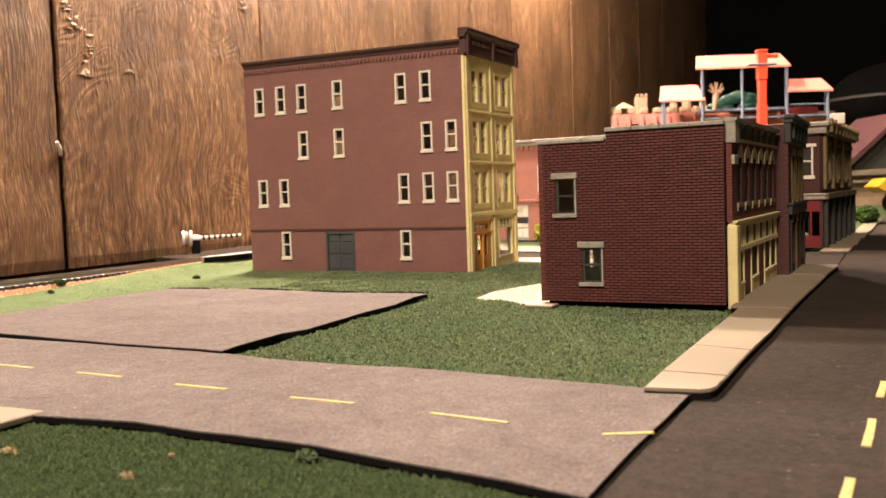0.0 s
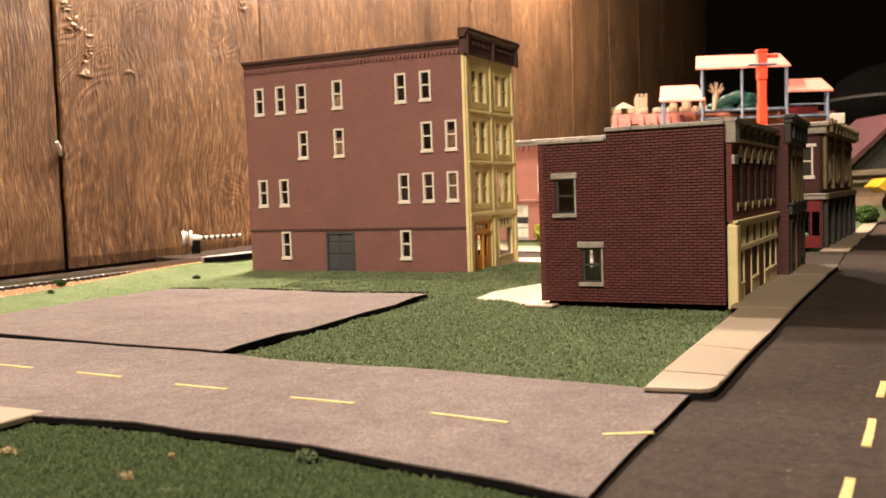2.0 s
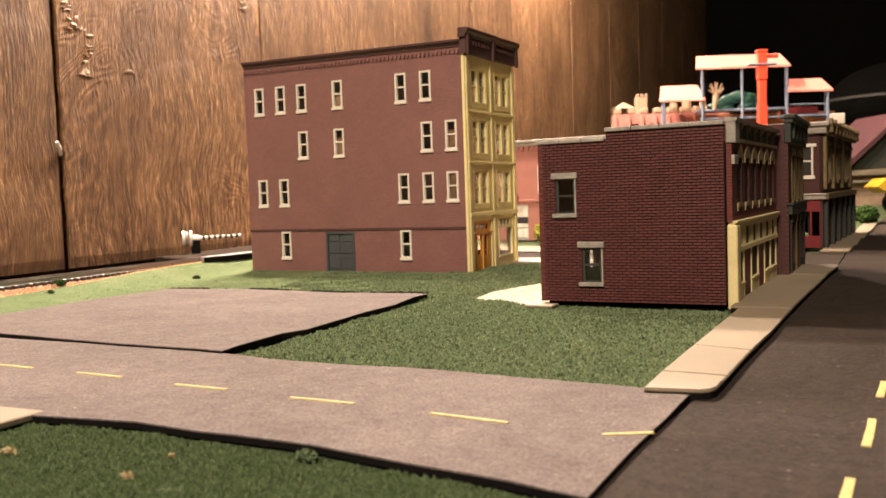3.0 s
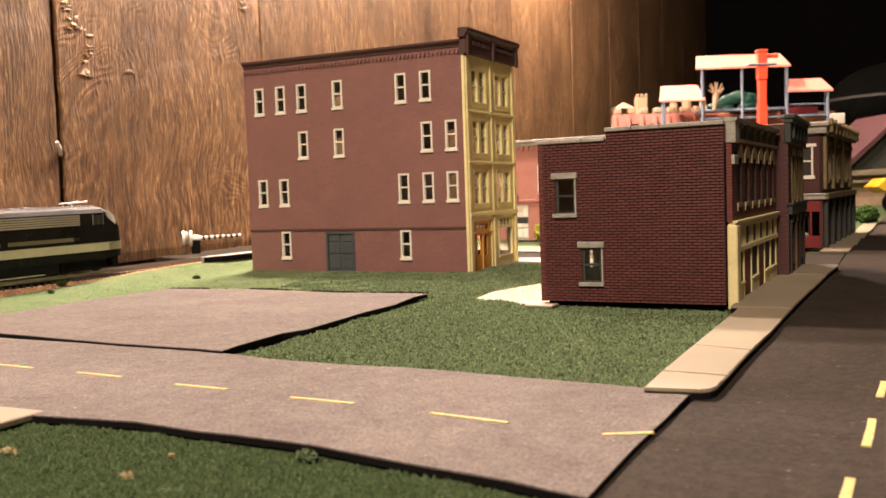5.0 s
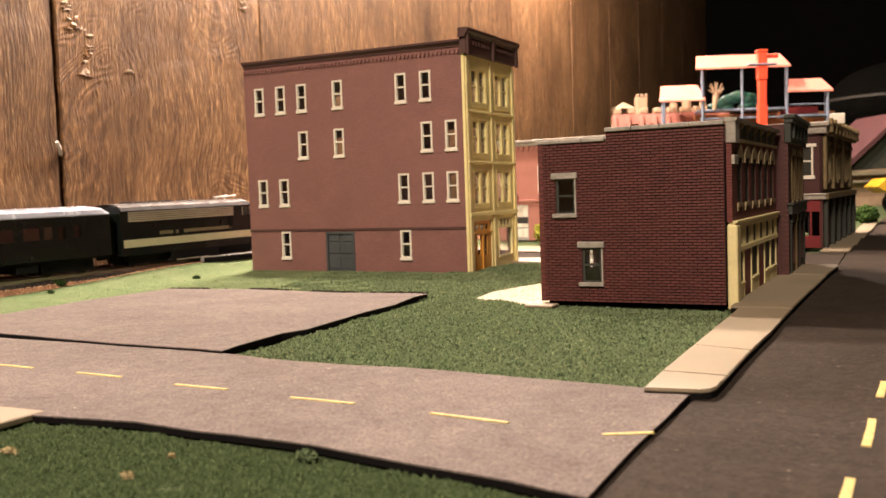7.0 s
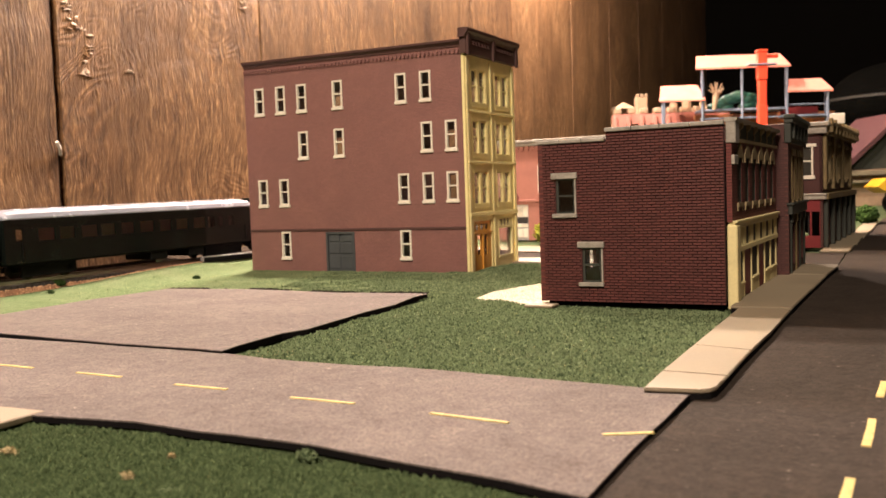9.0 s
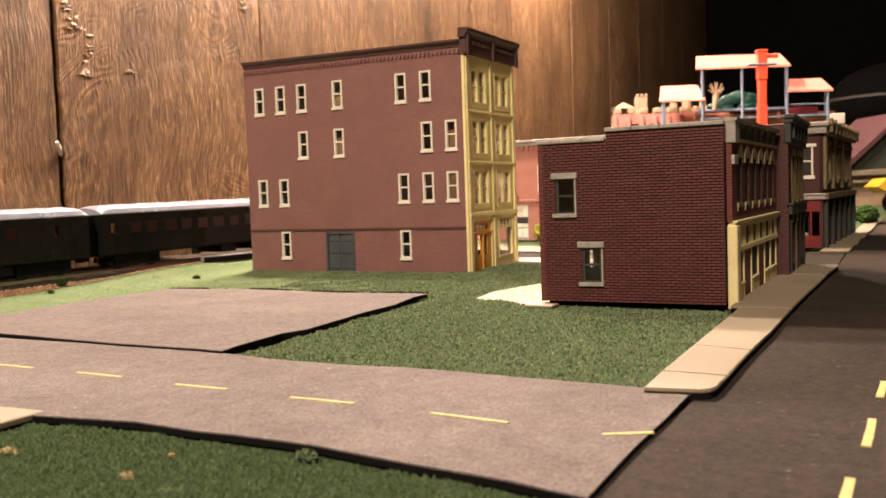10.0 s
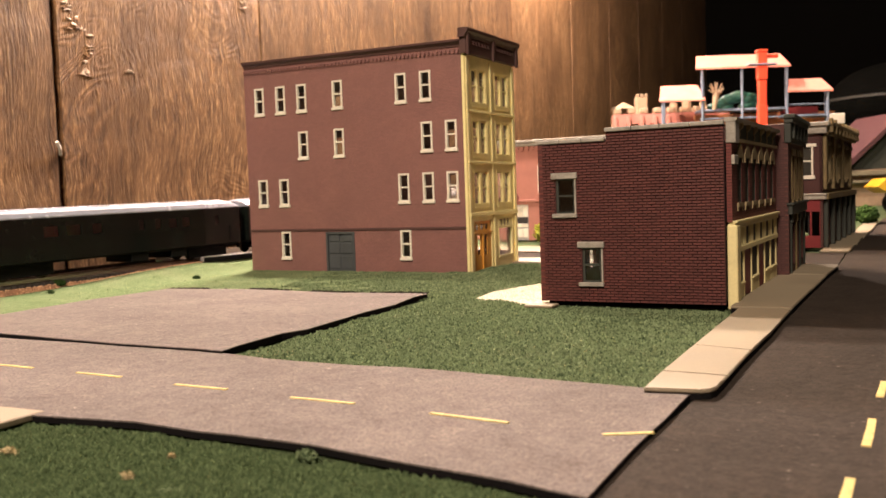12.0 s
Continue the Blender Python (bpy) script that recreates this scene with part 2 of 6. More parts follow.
def rod(bm, a, b, r, n=10, r2=None):
    a, b = Vector(a), Vector(b)
    q = (b - a).to_track_quat("Z", "Y").to_matrix().to_4x4()
    bmesh.ops.create_cone(bm, cap_ends=True, segments=n, radius1=r, radius2=r if r2 is None else r2, depth=(b - a).length,
                          matrix=Matrix.Translation((a + b) / 2) @ q)
    return bm


def slab(bm, pts, z0, z1):
    lo = [bm.verts.new((x, y, z0)) for x, y in pts]
    hi = [bm.verts.new((x, y, z1)) for x, y in pts]
    bm.faces.new(hi), bm.faces.new(lo[::-1])
    for i in range(len(pts)):
        j = (i + 1) % len(pts)
        bm.faces.new((lo[i], lo[j], hi[j], hi[i]))
    return bm


def extrude_profile(bm, prof, place, s0, s1):
    """Sweep a closed profile of (depth, height) from s0 to s1; place(s, d, z) gives the point."""
    a = [bm.verts.new(place(s0, d, z)) for d, z in prof]
    b = [bm.verts.new(place(s1, d, z)) for d, z in prof]
    k = len(prof)
    for i in range(k):
        bm.faces.new((a[i], a[(i + 1) % k], b[(i + 1) % k], b[i]))
    bm.faces.new(a[::-1]), bm.faces.new(b)
    return bm


def wall_with_holes(u0, u1, z0, z1, holes, thick, place, top=None):
    """A wall of true thickness; holes are (u0, u1, z0, z1). place(u, d, z): d runs into the wall."""
    us = sorted({u0, u1, *[h[0] for h in holes], *[h[1] for h in holes]})
    zs = sorted({z0, z1, *[h[2] for h in holes], *[h[3] for h in holes]})
    solid = {}
    for i in range(len(us) - 1):
        for j in range(len(zs) - 1):
            cu, cz = (us[i] + us[i + 1]) / 2, (zs[j] + zs[j + 1]) / 2
            solid[i, j] = not any(h[0] < cu < h[1] and h[2] < cz < h[3] for h in holes)
    bm = bmesh.new()
    memo = {}

    def v(i, j, d):
        if (i, j, d) not in memo:
            memo[i, j, d] = bm.verts.new(place(us[i], d, zs[j]))
        return memo[i, j, d]

    for (i, j), s in solid.items():
        if not s:
            continue
        bm.faces.new((v(i, j, 0), v(i + 1, j, 0), v(i + 1, j + 1, 0), v(i, j + 1, 0)))
        bm.faces.new((v(i, j, thick), v(i, j + 1, thick), v(i + 1, j + 1, thick), v(i + 1, j, thick)))
        for (di, dj), (p, q) in {(-1, 0): ((i, j), (i, j + 1)), (1, 0): ((i + 1, j), (i + 1, j + 1)),
                                 (0, -1): ((i, j), (i + 1, j)), (0, 1): ((i, j + 1), (i + 1, j + 1))}.items():
            if not solid.get((i + di, j + dj), False):
                bm.faces.new((v(*p, 0), v(*q, 0), v(*q, thick), v(*p, thick)))
    return bm


def on_x(x, y, z):
    """Places for a wall that faces -y."""
    return lambda u, d, h: Vector((x + u, y + d, z + h))


def on_y(x, y, z):
    """Places for a wall that faces +x."""
    return lambda u, d, h: Vector((x - d, y + u, z + h))

# ---------------------------------------------------------------- room
WS = Vector((-0.6946, 0.4957, 0))
WT = Vector((-0.0655, 0.9979, 0))
WN = Vector((0.9979, 0.0655, 0))
wall_m = Matrix(((WT.x, -WN.x, 0, WS.x), (WT.y, -WN.y, 0, WS.y), (0, 0, 1, 0), (0, 0, 0, 1)))
# the wall's own space: x along the wall, y into the wall
back = boxes((-2.6, 4.6, 0.006, 0.03, -0.8, 1.7))
wall_panel = tagged(part("wall_panelling", back, GROOVE, at=wall_m), "dark-stained plywood panelling wall with vertical grooves", "wall", kind="structure")
grooves = [-2.6, -2.0, -1.45, -1.1, -0.72, -0.34, 0.0745, 0.398, 0.7705, 1.10, 1.345, 1.83, 2.27, 2.72, 3.2, 3.7, 4.6]
for a, b in zip(grooves, grooves[1:]):
    half = (b - a) / 2
    gl, gr = (0.0040 if g == 0.0745 else 0.0020 for g in (a, b))
    bm = bmesh.new()
    rim = []
    for i in range(171):
        z = -0.85 + i * 0.01
        rim.append((-half + gl + 0.0011 * noise.noise(Vector((a * 9, z * 38, 1.0))), z))
    for i in range(170, -1, -1):
        z = -0.85 + i * 0.01
        rim.append((half - gr + 0.0011 * noise.noise(Vector((b * 9, z * 38, 5.0))), z))
    front = [bm.verts.new((x, 0.0008 if k in (0, 170, 171, 341) else 0.0, z)) for k, (x, z) in enumerate(rim)]
    rear = [bm.verts.new((x, 0.006, z)) for x, z in rim]
    for k in range(170):
        bm.faces.new((front[k], front[341 - k], front[340 - k], front[k + 1]))
    for k in range(342):
        m = (k + 1) % 342
        bm.faces.new((front[k], rear[k], rear[m], front[m]))
    part("plank", bm, WOOD, wall_panel, at=pose((a + b) / 2, 0, 0.85))
room = thing("room_shell", pose(0, 0, 0), "near-black shell walls closing the room, unlit tone put in the colour", "room", kind="structure")
# Near-black colour stands in for the unlit room; most of this shell is unseen.
SHELL = paint("unlit_room_black", (0.003, 0.0026, 0.0022), 0.95, coarse=2, spec=0.02)
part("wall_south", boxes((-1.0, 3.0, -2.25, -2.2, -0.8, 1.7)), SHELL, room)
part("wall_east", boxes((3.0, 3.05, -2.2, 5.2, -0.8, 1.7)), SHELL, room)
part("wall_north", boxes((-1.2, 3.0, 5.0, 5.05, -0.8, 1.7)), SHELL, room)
tagged(part("ceiling", boxes((-1.2, 3.05, -2.25, 5.05, 1.7, 1.75)), SHELL), "unseen near-black ceiling closing the room", "ceiling", kind="structure")
tagged(part("floor", boxes((-1.2, 3.05, -2.25, 5.05, -0.85, -0.8)), SHELL), "unseen near-black floor closing the room", "floor", kind="structure")

SPLINTER = paint("pale_torn_wood", (0.72, 0.54, 0.38), 0.6, fine=700, coarse=120, amount=0.4, bump=0.0006)
rnd = random.Random(8)
for u, z, w, h, k in ((0.0985, 0.238, 0.026, 0.026, 16), (0.1090, 0.192, 0.010, 0.020, 13), (0.1170, 0.214, 0.006, 0.018, 6), (0.1672, 0.1932, 0.013, 0.002, 3), (0.3640, 0.2936, 0.012, 0.016, 8)):
    for i in range(k):
        bm = bmesh.new()
        bmesh.ops.create_icosphere(bm, subdivisions=2, radius=1.0)
        sx, sz, tilt = rnd.uniform(0.0018, 0.0046), rnd.uniform(0.0006, 0.0014), rnd.uniform(-40, 25)
        for v in bm.verts:
            q = v.co * (1 + 0.45 * noise.noise(v.co * 2.1 + Vector((i * 3.1, u * 50, z))))
            v.co = (q.x * sx, q.y * 0.0007, q.z * sz)
        part("splinter", bm, SPLINTER if i % 3 else WOOD, wall_panel, at=pose(u + rnd.uniform(-0.5, 0.5) * w, 0.0, z + rnd.uniform(-0.5, 0.5) * h, 0, tilt, 0))

# ---------------------------------------------------------------- layout board and sheets
tagged(part("ground", slab(bmesh.new(), [(1.2, -1.6), (1.2, 4.2), (-0.92, 4.2), (-0.74, 1.2), (-0.70, 0.680), (-0.556, 0.640), (-0.569, 0.44), (-0.59, 0.10), (-0.64, -0.86), (-0.56, -1.6)], -0.02, -0.0008), GRASS), "layout board covered in green flocked turf", "ground", kind="structure")


def wavy(pts, amp, step, seed):
    """A closed outline, resampled with small irregular waves."""
    out = []
    for (ax, ay), (bx, by) in zip(pts, pts[1:] + pts[:1]):
        k = max(1, int(math.hypot(bx - ax, by - ay) / step))
        for i in range(k):
            f = i / k
            x, y = ax + (bx - ax) * f, ay + (by - ay) * f
            w = amp * math.sin(math.pi * min(1, 4 * f, 4 * (1 - f)) / 2) if k > 1 else 0
            d = noise.noise(Vector((x * 28, y * 28, seed))) * w
            d2 = noise.noise(Vector((x * 28, y * 28, seed + 9))) * w
            out.append((x + d, y + d2))
    return out


def sheet(name, pts, z0, z1, mat, label, amp=0.002, seed=0.0, step=0.008):
    out = wavy(pts, amp, step, seed)
    ob = tagged(part(name, slab(bmesh.new(), out, z1 - 0.0004, z1), mat), label, "road", kind="structure")
    part("cut_edge", slab(bmesh.new(), out, z0, z1 - 0.0004), FOAM_EDGE, ob)
    return ob


cross_road = sheet("road_cross", [(-0.62, 0.2500), (-0.2285, 0.2500), (-0.195, 0.2455), (-0.162, 0.2452), (-0.147, 0.2473), (-0.0665, 0.2425), (-0.0528, 0.2432),
                                  (-0.0523, 0.1517), (-0.0695, 0.1552), (-0.097, 0.1582), (-0.120, 0.1617), (-0.1555, 0.1613), (-0.178, 0.1627), (-0.2106, 0.1577), (-0.62, 0.152)],
                   0.0, 0.0020, ROAD, "mottled brown-grey foam sheet road with black cut edges", 0.0012, 1.0)
PARK = [(-0.417, 0.2545), (-0.3587, 0.2542), (-0.2836, 0.2499), (-0.2389, 0.2499), (-0.2255, 0.2489), (-0.2284, 0.27), (-0.23, 0.2896), (-0.2259, 0.3031), (-0.2284, 0.3278), (-0.2313, 0.3557), (-0.231, 0.3814), (-0.2379, 0.4161), (-0.2382, 0.4294), (-0.2511, 0.4297), (-0.2949, 0.4243), (-0.3622, 0.4303), (-0.4251, 0.4226), (-0.4287, 0.359)]
parking = sheet("parking_lot", PARK,
                0.0002, 0.0030, ROAD, "brown-grey foam sheet parking lot with black cut edges", 0.0009, 4.0)
street = sheet("road_street", [(-0.0545, -0.5), (-0.0540, 0.15), (-0.0535, 0.20), (-0.0515, 0.245), (-0.0500, 0.43), (-0.0440, 0.66), (-0.0455, 0.76), (-0.037, 1.45), (0.42, 1.45), (0.42, -0.5)],
               -0.0010, 0.0005, STREET, "dark brown-grey foam sheet main street", 0.0006, 7.0)
side_street = sheet("road_side", [(-0.40, 0.695), (-0.078, 0.695), (-0.078, 0.649), (-0.0445, 0.649), (-0.0465, 0.765), (-0.40, 0.765)], -0.0005, 0.0007, STREET, "brown-grey side street between the buildings", 0.0008, 2.0)


def dashes(group, road, rows, w, z):
    for i, (x0, y0, x1, y1) in enumerate(rows):
        a = math.atan2(y1 - y0, x1 - x0)
        n = math.hypot(x1 - x0, y1 - y0)
        bm = bmesh.new()
        pts = [(-n / 2, -w / 2), (-n * 0.1, -w * 0.46), (n / 2, -w / 2), (n / 2, w / 2), (0.1 * n, w * 0.54), (-n / 2, w * 0.45)]
        slab(bm, pts, 0, 0.00025)
        part("lane_dash", bm, YELLOW_LINE, road, at=pose((x0 + x1) / 2, (y0 + y1) / 2, z, 0, 0, math.degrees(a)))


K = 0.056 / 0.058
dashes("centre line", cross_road, [(x0 * K, y0 * K, x1 * K, y1 * K) for x0, y0, x1, y1 in (
    (-0.3014, 0.2127, -0.2824, 0.2121), (-0.2583, 0.2115, -0.2362, 0.2109), (-0.2089, 0.2081, -0.1871, 0.2078),
    (-0.1611, 0.2057, -0.1387, 0.2056), (-0.1131, 0.2033, -0.0898, 0.2014), (-0.0646, 0.1992, -0.0540, 0.2051))], 0.00125, 0.002)
dashes("street line", street, [(-0.0071, 0.2778, -0.0077, 0.2571), (-0.0085, 0.2327, -0.0089, 0.2082), (-0.0106, 0.1844, -0.0109, 0.1701), (-0.0050, 0.352, -0.0057, 0.328), (-0.0030, 0.415, -0.0038, 0.390)], 0.0019, 0.0005)

# pavements, slab by slab
pavement = thing("pavement", pose(0, 0, 0), "cream card pavement slabs along the street", "pavement", kind="structure")


def paver(x0, x1, y0, y1, z0, z1, parent=pavement, skew=0.0):
    bm = bmesh.new()
    slab(bm, [(x0, y0), (x1, y0 + skew), (x1, y1 + skew), (x0, y1)], z0, z1)
    bmesh.ops.bevel(bm, geom=bm.edges[:], offset=0.0004, segments=1, affect="EDGES")
    part("slab", bm, CREAM_WALK, parent)




def kerb_slab(pts, z0, z1):
    """A card slab with a worn rim on its own layer of black foam."""
    bm = slab(bmesh.new(), pts, z0, z1)
    bmesh.ops.bevel(bm, geom=bm.edges[:], offset=0.0003, segments=2, affect="EDGES")
    part("slab", bm, CREAM_WALK, pavement)
    cx, cy = sum(p[0] for p in pts) / len(pts), sum(p[1] for p in pts) / len(pts)
    rim = [(cx + (x - cx) * 0.985, cy + (y - cy) * 0.995) for x, y in pts]
    part("kerb_foam", slab(bmesh.new(), wavy(rim, 0.0008, 0.005, 3.0), 0.0, z0 - 0.0001), FOAM_EDGE, pavement)


kerb_slab([(-0.0650, 0.2368), (-0.0500, 0.2392), (-0.0478, 0.2410), (-0.0469, 0.2445), (-0.0468, 0.2592), (-0.0659, 0.2606)], 0.0022, 0.0034)
kerb_slab([(-0.0659, 0.2610), (-0.0468, 0.2596), (-0.0469, 0.3022), (-0.0666, 0.3076)], 0.0022, 0.0034)
kerb_slab([(-0.0667, 0.3081), (-0.0469, 0.3028), (-0.0462, 0.3430), (-0.0464, 0.4062), (-0.0680, 0.4062)], 0.0021, 0.0033)
kerb_slab([(-0.0720, 0.4085), (-0.0462, 0.4078), (-0.0452, 0.4850), (-0.0716, 0.4850)], 0.0024, 0.0036)
kerb_slab([(-0.0716, 0.4856), (-0.0452, 0.4856), (-0.0440, 0.5600), (-0.0712, 0.5600)], 0.0022, 0.0034)
kerb_slab([(-0.0640, 0.5580), (-0.0440, 0.5580), (-0.0418, 0.6180), (-0.0424, 0.6240), (-0.0640, 0.6240)], 0.0026, 0.0038)
for y0, y1 in ((0.765, 0.85), (0.851, 0.95), (0.951, 1.05), (1.051, 1.30)):
    paver(-0.0655 + (y0 - 0.765) * 0.035, -0.0440 + (y0 - 0.765) * 0.016, y0, y1, 0.0006, 0.0024)
paver(-0.34, -0.2115, 0.1400, 0.1560, 0.0002, 0.0022, skew=0.006)
paver(-0.36, -0.08, 0.648, 0.690, 0.0004, 0.0022)
paver(-0.60, -0.08, 0.765, 0.835, 0.0004, 0.0022)
paver(-0.170, -0.155, 0.404, 0.414, 0.0004, 0.0018)

# ---------------------------------------------------------------- buildings


def sash_window(w, h, sill=0.0022, depth=0.0016):
    """Frame mesh of a two-sash window, its sill and its pane; origin at the middle of the foot, facing -y."""
    f = 0.0014
    fr = boxes((-w / 2, -w / 2 + f, -0.0007, depth, 0, h), (w / 2 - f, w / 2, -0.0007, depth, 0, h),
               (-w / 2 + f, w / 2 - f, -0.0007, depth, h - f, h), (-w / 2 + f, w / 2 - f, -0.0004, depth, h * 0.47, h * 0.47 + 0.0011),
               (-w / 2 + f, w / 2 - f, -0.0004, depth, 0, 0.0008))
    si = boxes((-w / 2 - 0.0006, w / 2 + 0.0006, -0.0016, depth, -sill, 0), bevel=0.0003)
    pa = boxes((-w / 2 + f * 0.8, w / 2 - f * 0.8, depth * 0.5, depth * 0.5 + 0.0002, 0.0004, h - f * 0.6))
    return mesh_of("window", fr, WHITE_PLASTIC), mesh_of("sill", si, WHITE_PLASTIC), mesh_of("pane", pa, PANE)


def put_window(meshes, parent, m):
    fr, si, pa = meshes
    w = part("window", fr, None, parent, at=m)
    if si:
        part("sill", si, None, w)
    p = part("pane", pa, None, w)
    p.visible_shadow = False
    return w


def tall_building():
    b = thing("tall_brick_building", pose(-0.2822, 0.5743, 0, 0, 0, -0.45),
              "four-storey brown brick model building with mustard yellow front", "building")
    L, D, H, T = 0.2017, 0.0840, 0.1622, 0.002
    cols = (-0.0119, -0.0320, -0.0529, -0.1098, -0.1441, -0.1650, -0.1864)
    rows = {0.1275: (1, 2, 3, 4, 5, 6), 0.0905: (0, 1, 3, 4), 0.0535: (0, 1, 2, 5, 6), 0.0112: (2, 5)}
    W, WH = 0.0094, 0.0206
    spots = [(cols[c], z) for z, cs in rows.items() for c in cs]
    holes = [(u - W / 2 + 0.0003, u + W / 2 - 0.0003, z, z + WH - 0.0004) for u, z in spots]
    door = (-0.1255, -0.0997, 0.0, 0.0306)
    part("side_wall", wall_with_holes(-L, -0.0022, 0, H + 0.0024, holes + [door], T, on_x(0, 0, 0)), TALL_X, b)
    part("rear_wall", wall_with_holes(-L, -0.0022, 0, H, [(u - 0.0045, u + 0.0045, z, z + 0.02) for u in cols for z in (0.0112, 0.0535, 0.0905, 0.1275)], T, on_x(0, D - T, 0)), TALL_X, b)
    part("end_wall", wall_with_holes(T, D - T, 0, H + 0.0024, [], T, on_y(-L + T, 0, 0)), TALL_Y, b)
    part("roof", boxes((-L + T, -T, T, D - T, 0.152, 0.154)), GREEN_TRIM, b)
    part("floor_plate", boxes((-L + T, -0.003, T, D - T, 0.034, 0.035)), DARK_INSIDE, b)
    win = sash_window(W, WH)
    for u, z in spots:
        put_window(win, b, pose(u, 0, z))
    # string course
    bm = bmesh.new()
    extrude_profile(bm, [(0, 0.0316), (-0.0009, 0.0321), (-0.0009, 0.0332), (0, 0.0338)], on_x(0, 0, 0), -L, -0.0022)
    part("string_course", bm, BROWN_TRIM, b)
    # freight door
    fd = part("freight_door", boxes((door[0], door[1], 0.0012, 0.002, 0.0004, 0.0304)), GREY_DOOR, b, "slate grey double freight door")
    part("door_frame", boxes((door[0] - 0.0006, door[0] + 0.001, -0.0006, 0.0012, 0.0004, 0.0312), (door[1] - 0.001, door[1] + 0.0006, -0.0006, 0.0012, 0.0004, 0.0312),
                             (door[0] + 0.001, door[1] - 0.001, -0.0006, 0.0012, 0.0296, 0.0312)), GREY_DOOR, fd)
    mid = (door[0] + door[1]) / 2
    for x in (door[0] + 0.0018, mid + 0.0006):
        w = 0.0098
        for z0, z1 in ((0.0022, 0.0122), (0.0142, 0.0222), (0.0236, 0.0288)):
            part("door_panel", boxes((x, x + w, 0.0006, 0.0013, z0, z1), bevel=0.0003), GREY_DOOR, fd)
    # side cornice with dentils
    bm = bmesh.new()
    extrude_profile(bm, [(0.002, H), (-0.0008, H), (-0.0010, H + 0.0012), (-0.0028, H + 0.0030), (-0.0036, H + 0.0034), (-0.0036, H + 0.0050), (0.002, H + 0.0056)], lambda u, d, h: Vector((u, d, h - 0.0026 * u / L)), -L + 0.0006, -0.0022)
    co = part("side_cornice", bm, BROWN_TRIM, b, "dark brown moulded cornice")
    dent = mesh_of("dentil", boxes((-0.0008, 0.0008, -0.0022, -0.0002, 0, 0.0024), bevel=0.0003), TALL_X)
    k = 58
    for i in range(k):
        part("dentil", dent, None, co, at=pose(-L + 0.002 + i * (L - 0.006) / (k - 1), 0, H - 0.0042 + 0.0022 * (1 - i / (k - 1))))
    # mustard front, facing +x
    fr_holes = []
    bays = ((0.0060, 0.0395), (0.0465, 0.0795))
    levels = (0.0500, 0.0870, 0.1240)
    for a, c in bays:
        for z in levels:
            w = (c - a)
            for x in (a + w * 0.17, a + w * 0.56):
                fr_holes.append((x, x + w * 0.27, z, z + 0.0235))
    shop = (0.0500, 0.0770, 0.0085, 0.0300)
    trans = (0.0500, 0.0770, 0.0318, 0.0370)
    entry = (0.0085, 0.0385, 0.0, 0.0370)
    part("front_wall", wall_with_holes(0.0, D, 0, 0.1575, fr_holes + [shop, trans, entry], 0.0022, on_y(0, 0, 0)), YELLOW_FRONT, b, "mustard yellow cast front")
    pane = mesh_of("pane", boxes((-0.0012, -0.0010, 0, 1, 0, 1)), PANE)
    for (u0, u1, z0, z1) in fr_holes:
        w = u1 - u0
        bm = boxes((-0.0016, -0.0008, u0, u0 + 0.0008, z0, z1), (-0.0016, -0.0008, u1 - 0.0008, u1, z0, z1), (-0.0016, -0.0008, u0 + 0.0008, u1 - 0.0008, z1 - 0.0009, z1),
                   (-0.0016, -0.0006, u0 + 0.0008, u1 - 0.0008, (z0 + z1) / 2 - 0.0004, (z0 + z1) / 2 + 0.0004), (-0.0016, 0.0004, u0 - 0.0008, u1 + 0.0008, z0 - 0.0010, z0 - 0.0001))
        wd = part("front_window", bm, YELLOW_FRONT, b)
        p = part("pane", boxes((-0.0019, -0.0017, u0, u1, z0, z1)), PANE, wd)
        p.visible_shadow = False
    # pilasters and storey bands
    for u0, u1, mat, o in ((0.0008, 0.0052, CREAM_TRIM, 0.0014), (0.0412, 0.0446, YELLOW_FRONT, 0.0011), (0.0806, 0.0846, YELLOW_FRONT, 0.0013)):
        for z0, z1 in ((0.0, 0.0405), (0.0435, 0.0790), (0.0810, 0.1160), (0.1180, 0.1560)):
            part("pilaster", boxes((0.0001, o, u0, u1, z0, z1), bevel=0.0004), mat, b)
    for z, h in ((0.0405, 0.003), (0.0790, 0.0020), (0.1160, 0.0020)):
        part("storey_band", boxes((0.0001, 0.0018, 0.0006, 0.0853, z, z + h), bevel=0.0005), YELLOW_FRONT, b)
    # a shallow moulded surround for each pair of windows
    for a, c in bays:
        for z in levels:
            part("surround", boxes((0.0001, 0.0004, a + 0.0030, a + 0.0044, z - 0.0020, z + 0.0250), (0.0001, 0.0004, c - 0.0044, c - 0.0030, z - 0.0020, z + 0.0250),
                                   (0.0001, 0.0004, a + 0.0044, c - 0.0044, z + 0.0240, z + 0.0250), (0.0001, 0.0007, a + 0.0044, c - 0.0044, z - 0.0034, z - 0.0020)), YELLOW_FRONT, b)
    # entry door and shop window
    d = part("entry_door", wall_with_holes(0.0087, 0.0383, 0.0005, 0.0368, [(0.0150, 0.0205, 0.0120, 0.0265), (0.0262, 0.0317, 0.0120, 0.0265), (0.0125, 0.0180, 0.0305, 0.0345), (0.0205, 0.0260, 0.0305, 0.0345), (0.0285, 0.0340, 0.0305, 0.0345)],
                                           0.0010, on_y(-0.0008, 0, 0)), ORANGE_DOOR, b, "amber painted double entrance door")
    part("door_rail", boxes((-0.0008, 0.0004, 0.0087, 0.0383, 0.0278, 0.0292), (-0.0008, 0.0002, 0.0222, 0.0244, 0.0005, 0.0278), bevel=0.0002), ORANGE_DOOR, d)
